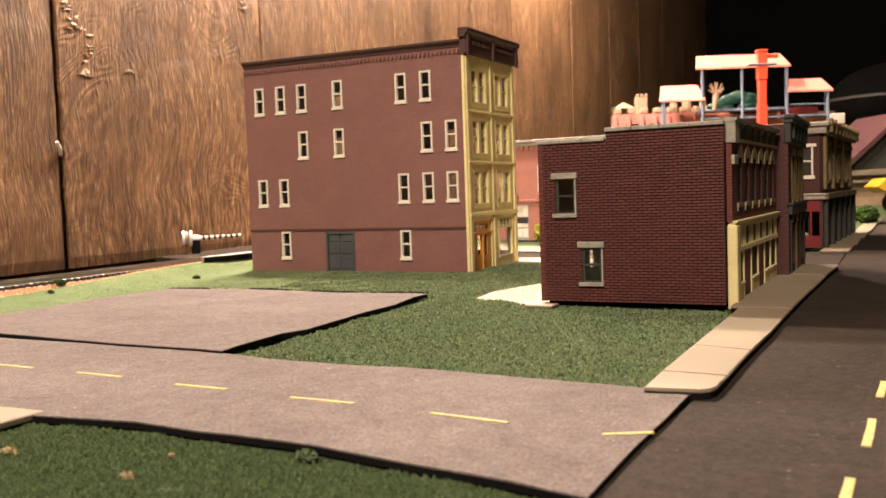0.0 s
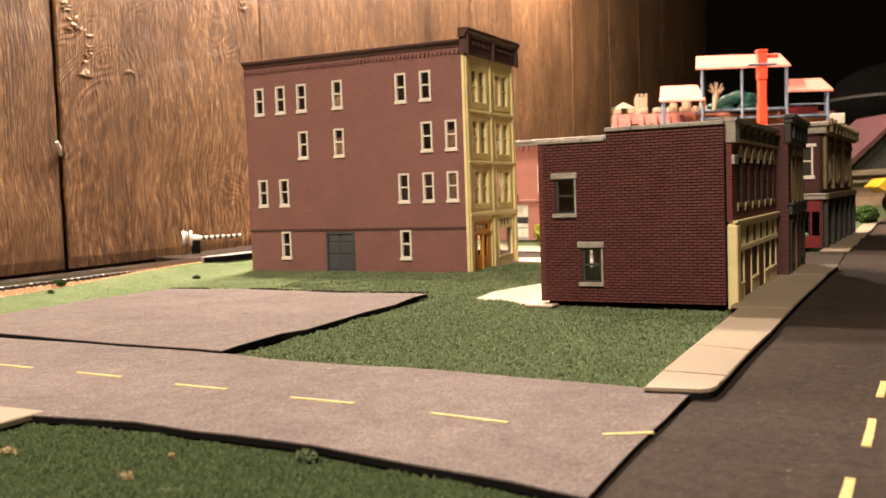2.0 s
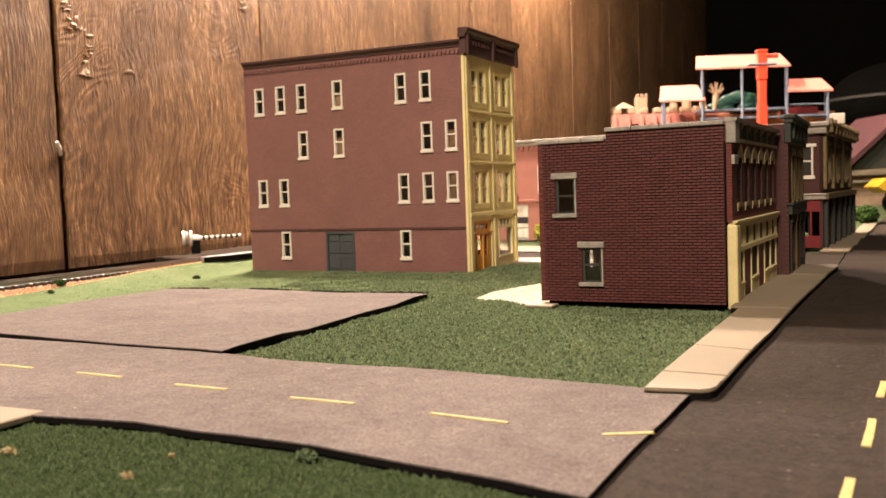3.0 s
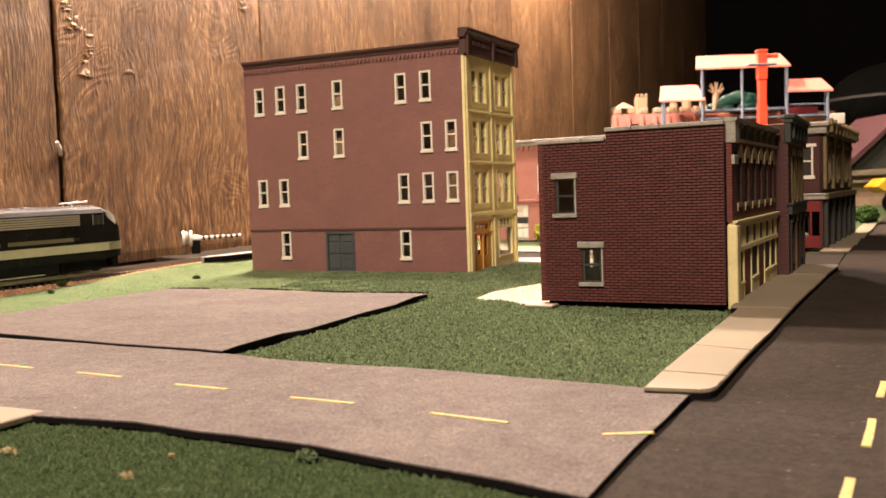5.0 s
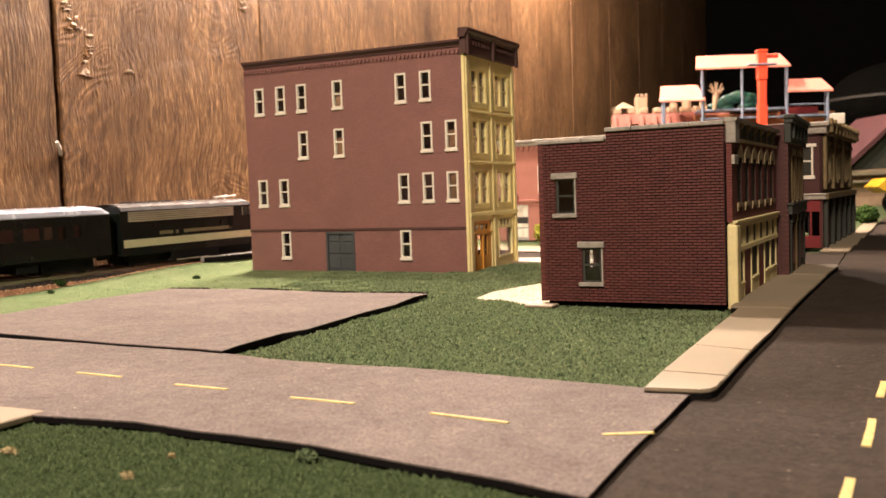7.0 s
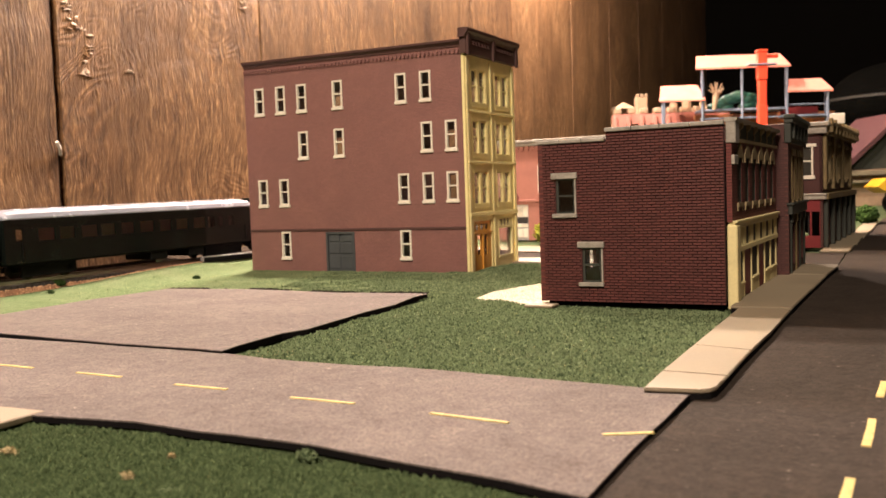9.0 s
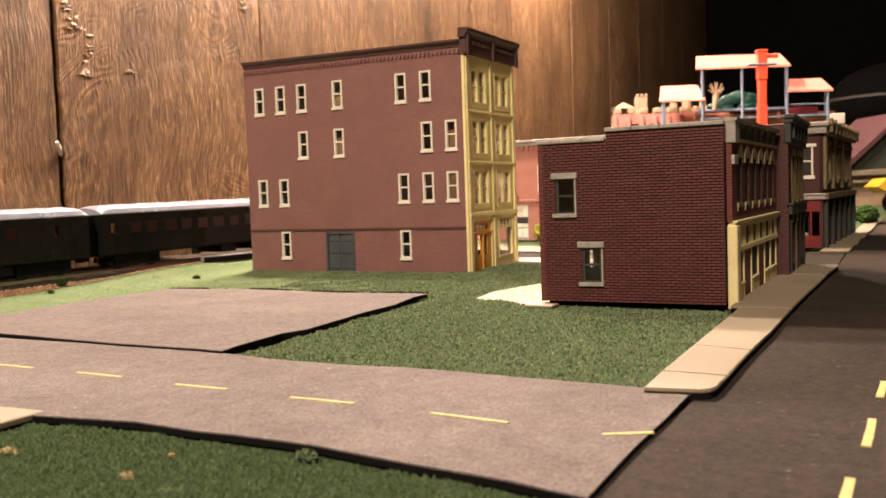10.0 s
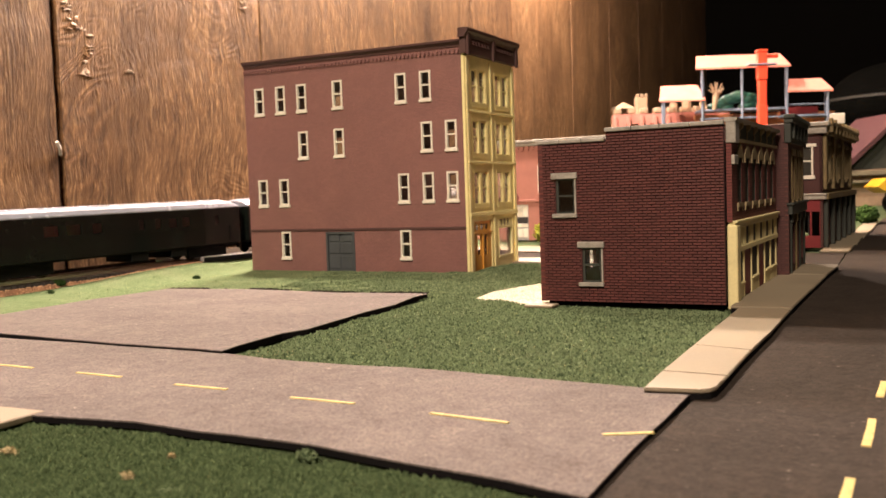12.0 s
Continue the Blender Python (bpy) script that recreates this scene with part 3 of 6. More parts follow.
    s = part("shop_window", boxes((-0.0014, 0.0003, shop[0], shop[0] + 0.0012, shop[2], trans[3]), (-0.0014, 0.0003, shop[1] - 0.0012, shop[1], shop[2], trans[3]),
                                  (-0.0014, 0.0003, shop[0] + 0.0012, shop[1] - 0.0012, 0.0300, 0.0318), (-0.0014, 0.0008, shop[0], shop[1], shop[2] - 0.0012, shop[2] + 0.0006)), CREAM_TRIM, b)
    p = part("pane", boxes((-0.0017, -0.0015, shop[0], shop[1], shop[2], trans[3])), PANE, s)
    p.visible_shadow = False
    for i in range(4):
        u = trans[0] + 0.0012 + (i + 0.5) * (trans[1] - trans[0] - 0.0024) / 4
        part("glazing_bar", boxes((-0.0014, 0.0001, u - 0.0003, u + 0.0003, 0.0318, trans[3])), CREAM_TRIM, s)
    # front cornice: tall brown frieze, brackets, crown
    fz = part("front_cornice", boxes((-0.0022, 0.0030, -0.0022, 0.0862, 0.1570, 0.1685), bevel=0.0004), BROWN_TRIM, b, "dark brown bracketed front cornice")
    bm = bmesh.new()
    extrude_profile(bm, [(0.002, 0.1685), (-0.0034, 0.1685), (-0.0042, 0.1705), (-0.0056, 0.1722), (-0.0058, 0.1745), (0.002, 0.1748)], on_y(0, 0, 0), -0.0044, 0.0886)
    part("crown_moulding", bm, BROWN_TRIM, fz)
    for u in (-0.0020, 0.0405, 0.0832):
        part("bracket", boxes((0.0030, 0.0050, u, u + 0.0034, 0.1555, 0.1715), bevel=0.0005), BROWN_TRIM, fz)
    for i in range(16):
        u = 0.0052 + i * 0.0050
        if not 0.039 < u < 0.046:
            part("dentil", boxes((0.0030, 0.0040, u - 0.0009, u + 0.0009, 0.1640, 0.1665)), BROWN_TRIM, fz)
    return b


tall_building()


def console(u, z0, z1, out):
    """Scroll bracket of a cornice, facing +x at u."""
    bm = bmesh.new()
    h = z1 - z0
    prof = [(0, 0), (-out * 0.25, 0.05 * h), (-out * 0.42, 0.25 * h), (-out * 0.3, 0.5 * h), (-out * 0.55, 0.62 * h), (-out * 0.95, 0.75 * h), (-out, h), (0, h)]
    extrude_profile(bm, [(d, z0 + z) for d, z in prof], on_y(0, 0, 0), u - 0.0014, u + 0.0014)
    return bm


def corner_building():
    """Two-storey red brick shop; the side wall faces -y, the shop front +x."""
    b = thing("corner_brick_shop", pose(-0.0747, 0.4186, 0, 0, 0, 0.43), "two-storey red brick model shop with stepped parapet and cream storefront", "building")
    L, D, T = 0.0911, 0.1320, 0.0024
    w_up = (-0.0821, -0.0722, 0.0461, 0.0631)
    w_dn = (-0.0692, -0.0593, 0.0121, 0.0290)
    base = 0.0024
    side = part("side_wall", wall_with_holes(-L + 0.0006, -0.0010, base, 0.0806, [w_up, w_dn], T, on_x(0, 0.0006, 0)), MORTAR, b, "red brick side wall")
    part("side_parapet", wall_with_holes(-0.0560, -0.0010, 0.0806, 0.0850, [], T, on_x(0, 0.0006, 0)), MORTAR, b)
    # capstones
    cx = [-0.0914, -0.0795, -0.0680, -0.0566]
    for a, c in zip(cx, cx[1:]):
        part("capstone", boxes((a + 0.0001, c - 0.0001, -0.0009, 0.0034, 0.0806, 0.0824), bevel=0.0003), STONE, b)
    cx = [-0.0566, -0.0435, -0.0300, -0.0160, -0.0008]
    for a, c in zip(cx, cx[1:]):
        part("capstone", boxes((a + 0.0001, c - 0.0001, -0.0009, 0.0034, 0.0850, 0.0870), bevel=0.0003), STONE, b)
    part("rear_wall", wall_with_holes(0, D, base, 0.0806, [(0.072, 0.084, 0.013, 0.0225)], T, lambda u, d, h: Vector((-L + d, u, h))), BRICK_Y, b)
    part("far_wall", wall_with_holes(-L, 0, base, 0.0850, [], T, on_x(0, D - T, 0)), BRICK_X, b)
    part("roof", boxes((-L + T, -T, T + 0.001, D - T, 0.0765, 0.0780)), GREEN_TRIM, b)
    # Board added behind the upper window to make the room look unlit.
    part("upper_partition", boxes((-L + T, -T - 0.001, 0.020, 0.0206, 0.040, 0.0764)), DARK_INSIDE, b)
    # Black recessed block paints the shade in the gap under the walls.
    part("base_gap", boxes((-L + 0.003, -0.003, 0.003, D - 0.003, 0.0, base)), FOAM_EDGE, b)
    for (u0, u1, z0, z1), lab in ((w_up, "upper"), (w_dn, "lower")):
        m = (z0 + z1) / 2 - 0.0003
        wd = part("window", boxes((u0, u0 + 0.0012, 0.0008, 0.0022, z0, z1), (u1 - 0.0012, u1, 0.0008, 0.0022, z0, z1), (u0 + 0.0012, u1 - 0.0012, 0.0008, 0.0022, z1 - 0.001, z1),
                                  (u0 + 0.0012, u1 - 0.0012, 0.0006, 0.0022, m, m + 0.0009), (u0 + 0.0012, u1 - 0.0012, 0.0008, 0.0022, z0, z0 + 0.0008)), GREEN_TRIM, b, "dark green sash window")
        p = part("pane", boxes((u0 + 0.001, u1 - 0.001, 0.0016, 0.0018, z0, z1)), PANE, wd)
        p.visible_shadow = False
        part("lintel", boxes((u0 - 0.0022, u1 + 0.0014, -0.0012, 0.0020, z1, z1 + 0.0031), bevel=0.0003), STONE, wd, "grey stone lintel")
        part("sill", boxes((u0 - 0.0018, u1 + 0.0010, -0.0014, 0.0020, z0 - 0.0021, z0), bevel=0.0003), STONE, wd, "grey stone sill")
        part("jamb", boxes((u1 - 0.0002, u1 + 0.0006, -0.0003, 0.0008, z0, z1)), STONE, wd)
    # ---- shop front, on +x
    before = set(b.children)
    piers = [0.0098 + i * 0.0202 for i in range(7)]
    upper = [(0.0140 + i * 0.0194, 0.0140 + i * 0.0194 + 0.0112, 0.0490, 0.0705) for i in range(6)]
    part("front_wall", wall_with_holes(0.0012, D, 0.0405, 0.0780, upper, T, on_y(0.0006, 0, 0)), BRICK_Y, b, "red brick upper front with tall pointed windows")
    for u0, u1, z0, z1 in upper:
        wd = part("tall_window", boxes((-0.0006, 0.0003, u0, u0 + 0.0010, z0, z1), (-0.0006, 0.0003, u1 - 0.0010, u1, z0, z1), (-0.0006, 0.0003, u0 + 0.0010, u1 - 0.0010, 0.0595, 0.0604),
                                       (-0.0006, 0.0003, u0 + 0.0010, u1 - 0.0010, z1 - 0.001, z1)), GREEN_TRIM, b)
        part("pane", boxes((-0.0003, -0.0001, u0 + 0.0008, u1 - 0.0008, z0, z1)), DARK_PANE, wd).visible_shadow = False
        part("sill", boxes((0.0002, 0.0014, u0 - 0.0010, u1 + 0.0010, z0 - 0.0020, z0), (0.0002, 0.0011, u0 - 0.0008, u0 + 0.0010, z0 - 0.0038, z0 - 0.0020), (0.0002, 0.0011, u1 - 0.0010, u1 + 0.0008, z0 - 0.0038, z0 - 0.0020)), STONE_TAN, wd)
        bm = bmesh.new()
        c = (u0 + u1) / 2
        pts = [(u0 - 0.0018, 0.0680), (u0 - 0.0018, 0.0718), (u0 + 0.0012, 0.0745), (c - 0.0006, 0.0766), (c, 0.0785), (c + 0.0006, 0.0766), (u1 - 0.0012, 0.0745), (u1 + 0.0018, 0.0718), (u1 + 0.0018, 0.0680), (u1 - 0.0002, 0.0680), (u1 - 0.0002, 0.0702), (u0 + 0.0002, 0.0702), (u0 + 0.0002, 0.0680)]
        a = [bm.verts.new((0.0007, u, z)) for u, z in pts]
        e = [bm.verts.new((0.0013, u, z)) for u, z in pts]
        bm.faces.new(a), bm.faces.new(e[::-1])
        for i in range(len(pts)):
            j = (i + 1) % len(pts)
            bm.faces.new((a[i], a[j], e[j], e[i]))
        part("window_head", bm, STONE_TAN, wd, "tan pointed window head")
    part("corner_block", boxes((0.0004, 0.0020, 0.0008, 0.0095, 0.0668, 0.0712), bevel=0.0003), STONE, b)
    # cornice
    co = part("front_cornice", boxes((-0.0018, 0.0016, 0.0006, D, 0.0772, 0.0790), bevel=0.0003), STONE_TAN, b, "weathered grey bracketed cornice")
    part("frieze", boxes((-0.0018, 0.0006, 0.0012, D, 0.0790, 0.0862)), GREEN_TRIM, co)
    bm = bmesh.new()
    extrude_profile(bm, [(0.0022, 0.0862), (-0.0022, 0.0862), (-0.0032, 0.0868), (-0.0034, 0.0880), (0.0022, 0.0882)], on_y(0, 0, 0), 0.0004, D)
    part("crown_moulding", bm, STONE, co)
    part("end_block", boxes((-0.0018, 0.0026, 0.0004, 0.0100, 0.0765, 0.0862), bevel=0.0004), STONE, co)
    for i in range(6):
        part("bracket", console(0.0200 + i * 0.0200, 0.0790, 0.0862, 0.0026), STONE_TAN, co)
    # cream storefront
    sf = part("storefront", boxes((-0.0016, 0.0016, 0.0020, D + 0.001, 0.0372, 0.0398), (-0.0016, 0.0026, 0.0020, D + 0.001, 0.0398, 0.0410),
                                  (-0.0016, 0.0014, 0.0095, D, 0.0258, 0.0284), bevel=0.0003), CREAM_TRIM, b, "cream painted storefront with transom lights")
    part("corner_pilaster", boxes((-0.0020, 0.0026, 0.0016, 0.0098, 0.0, 0.0390), bevel=0.0005), CREAM_TRIM, sf)
    # Dark board in place of the shade behind the display panes.
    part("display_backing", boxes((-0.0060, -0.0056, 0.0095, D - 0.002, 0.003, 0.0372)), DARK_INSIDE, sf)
    for i, u in enumerate(piers[:-1]):
        u1 = piers[i + 1]
        part("column", boxes((-0.0006, 0.0007, u1 - 0.0014, u1 + 0.0002, 0.0030, 0.0258), (-0.0006, 0.0009, u1 - 0.0016, u1 + 0.0004, 0.0284, 0.0372), bevel=0.0002), CREAM_TRIM, sf)
        for k in range(2):
            um = u + (u1 - u) * (k + 0.5) / 2
            part("transom_mullion", boxes((-0.0006, 0.0005, um - 0.0005, um + 0.0005, 0.0284, 0.0372)), CREAM_TRIM, sf)
        if i in (1, 3):
            part("shop_door", boxes((-0.0012, 0.0002, u + 0.0008, u1 - 0.0020, 0.0030, 0.0258), bevel=0.0003), DARK_RED, sf, "dark red shop door")
        else:
            part("display_pane", boxes((-0.0003, -0.0001, u + 0.0006, u1 - 0.0018, 0.0105, 0.0258)), DARK_PANE, sf).visible_shadow = False
            part("bulkhead", boxes((-0.0006, 0.0006, u + 0.0006, u1 - 0.0018, 0.0030, 0.0098), (-0.0006, 0.0014, u + 0.0006, u1 - 0.0018, 0.0098, 0.0108), bevel=0.0002), CREAM_TRIM, sf)
        part("transom_pane", boxes((-0.0003, -0.0001, u + 0.0006, u1 - 0.0018, 0.0284, 0.0372)), DARK_PANE, sf).visible_shadow = False
    # the front panel stands a little skewed to the side wall
    for ob in b.children:
        if ob not in before:
            ob.matrix_basis = pose(0.0015, 0.0004, 0, 0, 0, -1.4)
    return b, side, (w_up, w_dn), L


shop, shop_side, shop_holes, shop_len = corner_building()


def rowhouse():
    b = thing("dark_brick_rowhouse", pose(-0.0640, 0.5545, 0.0016, 0, 0, 0.4), "narrow dark brick model rowhouse with heavy dark cornice", "building")
    D, H, T, L = 0.088, 0.0900, 0.0022, 0.088
    holes = [(0.0175 + i * 0.0230, 0.0175 + i * 0.0230 + 0.0120, 0.0455, 0.0720) for i in range(3)]
    shopw = [(0.010, 0.030, 0.006, 0.036), (0.036, 0.052, 0.001, 0.036), (0.058, 0.080, 0.006, 0.036)]
    part("front_wall", wall_with_holes(0, D, 0, H, holes + shopw, T, on_y(0, 0, 0)), DARK_Y, b)
    part("side_wall", wall_with_holes(-L, -T, 0, H, [], T, on_x(0, 0, 0)), DARK_X, b)
    part("far_wall", wall_with_holes(-L, -T, 0, H, [], T, on_x(0, D - T, 0)), DARK_X, b)
    part("rear_wall", wall_with_holes(T, D - T, 0, H, [], T, on_y(-L + T, 0, 0)), DARK_Y, b)
    part("roof", boxes((-L + T, -T, T, D - T, 0.082, 0.084)), GREEN_TRIM, b)
    for u0, u1, z0, z1 in holes:
        w = part("window", boxes((-0.0012, -0.0002, u0, u0 + 0.001, z0, z1), (-0.0012, -0.0002, u1 - 0.001, u1, z0, z1), (-0.0012, -0.0002, u0 + 0.001, u1 - 0.001, (z0 + z1) / 2, (z0 + z1) / 2 + 0.001)), DARK_TAN, b)
        part("pane", boxes((-0.0009, -0.0007, u0, u1, z0, z1)), DARK_PANE, w).visible_shadow = False
        part("hood", boxes((0.0, 0.0012, u0 - 0.0022, u1 + 0.0022, z1, z1 + 0.0040), (0.0, 0.0006, u0 - 0.0024, u0, z0, z1), (0.0, 0.0006, u1, u1 + 0.0024, z0, z1), bevel=0.0003), DARK_TAN, w)
        part("sill", boxes((0.0, 0.0012, u0 - 0.0014, u1 + 0.0014, z0 - 0.0026, z0), bevel=0.0003), DARK_TAN, w)
    co = part("cornice", boxes((-0.002, 0.0018, -0.001, D + 0.001, 0.0790, 0.0905), (-0.002, 0.0044, -0.003, D + 0.003, 0.0930, 0.0955), (-0.002, 0.0032, -0.002, D + 0.002, 0.0905, 0.0930), bevel=0.0004), GREEN_TRIM, b, "heavy dark green cornice")
    for i in range(5):
        u = 0.006 + i * 0.019
        part("bracket", boxes((0.0018, 0.0034, u - 0.0018, u + 0.0018, 0.0815, 0.0905), bevel=0.0004), GREEN_TRIM, co)
    sf = part("storefront", boxes((-0.001, 0.0022, 0.0, D, 0.0370, 0.0425), (-0.001, 0.0032, -0.001, D + 0.001, 0.0425, 0.0440), bevel=0.0004), GREEN_TRIM, b, "dark storefront with tan columns")
    for u in (0.007, 0.033, 0.055, 0.082):
        part("column", boxes((0.0001, 0.0012, u - 0.0020, u + 0.0020, 0.0, 0.0370), (0.0001, 0.0018, u - 0.0026, u + 0.0026, 0.0320, 0.0370), bevel=0.0004), DARK_TAN if u in (0.033,) else GREEN_TRIM, sf)
    # Dark board painted as the shaded inside of the shop.
    part("backing", boxes((-0.010, -0.0096, 0.004, D - 0.004, 0.001, 0.0400)), DARK_INSIDE, sf)


rowhouse()


def red_base_building():
    b = thing("far_brick_shop", pose(-0.0652, 0.7947, 0.0026, 0, 0, -2.2), "brick model corner shop with grey cornice and dark red ground floor", "building")
    D, L, T = 0.235, 0.10, 0.0025
    sw = (-0.0190, -0.0072, 0.0600, 0.0835)
    rs = [(-0.0158, -0.0100, 0.010, 0.030), (-0.0085, -0.0025, 0.010, 0.030)]
    part("side_wall", wall_with_holes(-L, 0, 0.0450, 0.096, [sw], T, on_x(0, 0, 0)), DARK_X, b)
    part("ground_front", wall_with_holes(-L, -0.0020, 0, 0.0400, rs, T, on_x(0, -0.001, 0)), DARK_RED, b, "dark red panelled ground floor")
    part("side_band", boxes((-L, 0.003, -0.0030, 0.002, 0.0400, 0.0450), (-L, 0.0036, -0.0042, 0.002, 0.0435, 0.0450), bevel=0.0004), STONE, b)
    w = part("window", boxes((sw[0], sw[0] + 0.001, -0.0006, 0.0016, sw[2], sw[3]), (sw[1] - 0.0014, sw[1], -0.0006, 0.0016, sw[2], sw[3]), (sw[0] + 0.001, sw[1] - 0.0014, -0.0004, 0.0016, 0.0713, 0.0725),
                             (sw[0] - 0.001, sw[1] + 0.0026, -0.0014, 0.0016, sw[3], sw[3] + 0.0026), (sw[0] - 0.001, sw[1] + 0.0012, -0.0016, 0.0016, sw[2] - 0.0030, sw[2])), WHITE_PLASTIC, b)
    part("pane", boxes((sw[0], sw[1], 0.0008, 0.0010, sw[2], sw[3])), DARK_PANE, w).visible_shadow = False
    holes = [(0.022 + i * 0.035, 0.022 + i * 0.035 + 0.016, 0.0560, 0.0850) for i in range(6)]
    gh = [(0.012 + i * 0.045, 0.012 + i * 0.045 + 0.030, 0.004, 0.036) for i in range(5)]
    part("front_wall", wall_with_holes(0, D, 0, 0.0965, holes + gh, T, on_y(0, 0, 0)), DARK_Y, b)
    part("far_wall", wall_with_holes(-L, -T, 0, 0.096, [], T, on_x(0, D - T, 0)), DARK_X, b)
    part("rear_wall", wall_with_holes(T, D - T, 0, 0.096, [], T, on_y(-L + T, 0, 0)), DARK_Y, b)
    part("roof", boxes((-L + T, -T, T, D - T, 0.090, 0.092)), GREEN_TRIM, b)
    # Dark sheet standing in for the shade behind the front openings.
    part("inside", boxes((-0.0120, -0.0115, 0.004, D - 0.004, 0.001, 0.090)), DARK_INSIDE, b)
    part("cornice", boxes((-L, 0.0036, -0.0036, 0.002, 0.0940, 0.1000), (-L, 0.0056, -0.0058, 0.002, 0.1000, 0.1035), bevel=0.0005), STONE, b, "grey moulded cornice")
    fc = part("front_cornice", boxes((-0.002, 0.0042, 0.0022, D, 0.0930, 0.1005), (-0.002, 0.0075, 0.0022, D, 0.1005, 0.1035), bevel=0.0005), DARK_TAN, b)
    for i in range(9):
        u = 0.006 + i * 0.0275
        part("bracket", boxes((0.0042, 0.0078, u - 0.002, u + 0.002, 0.0945, 0.1065), bevel=0.0006), DARK_TAN, fc)
    for u in (0.004, 0.058, 0.128, 0.198):
        part("quoin", boxes((0.0001, 0.0030, u - 0.003, u + 0.005, 0.0480, 0.0930), bevel=0.0005), DARK_TAN, b)
    for u0, u1, z0, z1 in holes:
        part("window_surround", boxes((-0.001, 0.0018, u0 - 0.002, u0, z0, z1), (-0.001, 0.0018, u1, u1 + 0.002, z0, z1), (-0.001, 0.0026, u0 - 0.003, u1 + 0.003, z1, z1 + 0.003), (-0.001, 0.0026, u0 - 0.003, u1 + 0.003, z0 - 0.003, z0)), DARK_TAN, b)
    part("front_band", boxes((-0.001, 0.0048, -0.001, D, 0.0400, 0.0450), bevel=0.0005), DARK_TAN, b)
    for i in range(6):
        u = 0.006 + i * 0.0450
        part("column", boxes((0.0001, 0.0036, u - 0.003, u + 0.003, 0, 0.0400), bevel=0.0005), GREEN_TRIM, b)
    part("sign", boxes((0.0, 0.012, 0.050, 0.0515, 0.1040, 0.1130), bevel=0.0004), WHITE_PLASTIC, b, "small white rooftop sign")


red_base_building()


def pink_building():
    b = thing("pink_clay_building", pose(-0.4400, 0.9540, 0.0010), "pinkish clay coloured model building with dentilled cornice", "building")
    L, D, H, T = 0.170, 0.10, 0.108, 0.0025
    win = [(0.016 + i * 0.045, 0.032 + i * 0.045, 0.0540, 0.0860) for i in range(3)]
    door = (0.0330, 0.0480, 0.0, 0.0410)
    part("front_wall", wall_with_holes(0, L, 0, H, win + [door], T, on_x(0, 0, 0)), PINK, b)
    part("rear_wall", wall_with_holes(0, L, 0, H, [], T, on_x(0, D, 0)), PINK, b)
    part("side_wall", wall_with_holes(T, D, 0, H, [], T, on_y(L, 0, 0)), PINK, b)
    part("end_wall", wall_with_holes(T, D, 0, H, [], T, on_y(T, 0, 0)), PINK, b)
    part("roof", boxes((T, L - T, T, D, 0.1000, 0.1020)), GREEN_TRIM, b)
    for u0, u1, z0, z1 in win:
        w = part("window", boxes((u0, u0 + 0.0016, -0.0006, 0.0016, z0, z1), (u1 - 0.0016, u1, -0.0006, 0.0016, z0, z1), (u0 + 0.0016, u1 - 0.0016, -0.0004, 0.0016, 0.0690, 0.0704), (u0 + 0.0016, u1 - 0.0016, -0.0004, 0.0016, z1 - 0.0016, z1)), WHITE_PLASTIC, b)
        part("pane", boxes((u0, u1, 0.0008, 0.0010, z0, z1)), PANE, w).visible_shadow = False
        part("sill", boxes((u0 - 0.002, u1 + 0.004, -0.0030, 0.0010, z0 - 0.010, z0 - 0.001), bevel=0.0004), PINK, w)
    d = part("entry", boxes((door[0], door[1], 0.0010, 0.0018, 0, door[3])), paint("pale_grey_door", (0.52, 0.50, 0.48), 0.4), b, "pale grey glazed door")
    for z0, z1 in ((0.003, 0.013), (0.015, 0.019), (0.027, 0.039)):
        for x in (door[0] + 0.001, (door[0] + door[1]) / 2 + 0.0004):
            part("door_panel", boxes((x, x + 0.0062, 0.0004, 0.0011, z0, z1), bevel=0.0002), WHITE_PLASTIC, d)
    part("door_glass", boxes((door[0] + 0.001, door[1] - 0.001, 0.0004, 0.0011, 0.0195, 0.0265)), DARK_INSIDE, d)
    part("band", boxes((0, L, -0.0014, 0.0, 0.0440, 0.0470), bevel=0.0004), PINK, b)
    co = part("cornice", boxes((-0.002, L + 0.002, -0.0030, 0.002, 0.1080, 0.1120), (-0.003, L + 0.003, -0.0048, 0.002, 0.1120, 0.1150), bevel=0.0005), STONE, b, "pale grey cornice")
    for i in range(26):
        part("dentil", boxes((0.003 + i * 0.0064, 0.0062 + i * 0.0064, -0.0022, 0.0, 0.1030, 0.1078)), PINK, co)


pink_building()

# ---------------------------------------------------------------- railway
TC = Vector((-0.5373, 0.4406, 0))
TD = Vector((0.0714, 0.9974, 0))
TN = Vector((0.9974, -0.0714, 0))
track_m = Matrix(((TD.x, -TN.x, 0, TC.x), (TD.y, -TN.y, 0, TC.y), (0, 0, 1, 0), (0, 0, 0, 1)))
# track space: x along the line, y away from the viewer, z up


def grade(s):
    """How far the line has climbed at s."""
    return 0.0107 * min(max(s, -0.12), 0.30)


def bank(s, off):
    """Height of the turf bank beside the line."""
    f = min(max((s + 0.075) / 0.18, 0), 1)
    top = 0.0008 + 0.0084 * f * f * (3 - 2 * f)
    g = min(max((off - 0.0205) / 0.0245, 0), 1)
    return top * (1 - g * g * (3 - 2 * g))


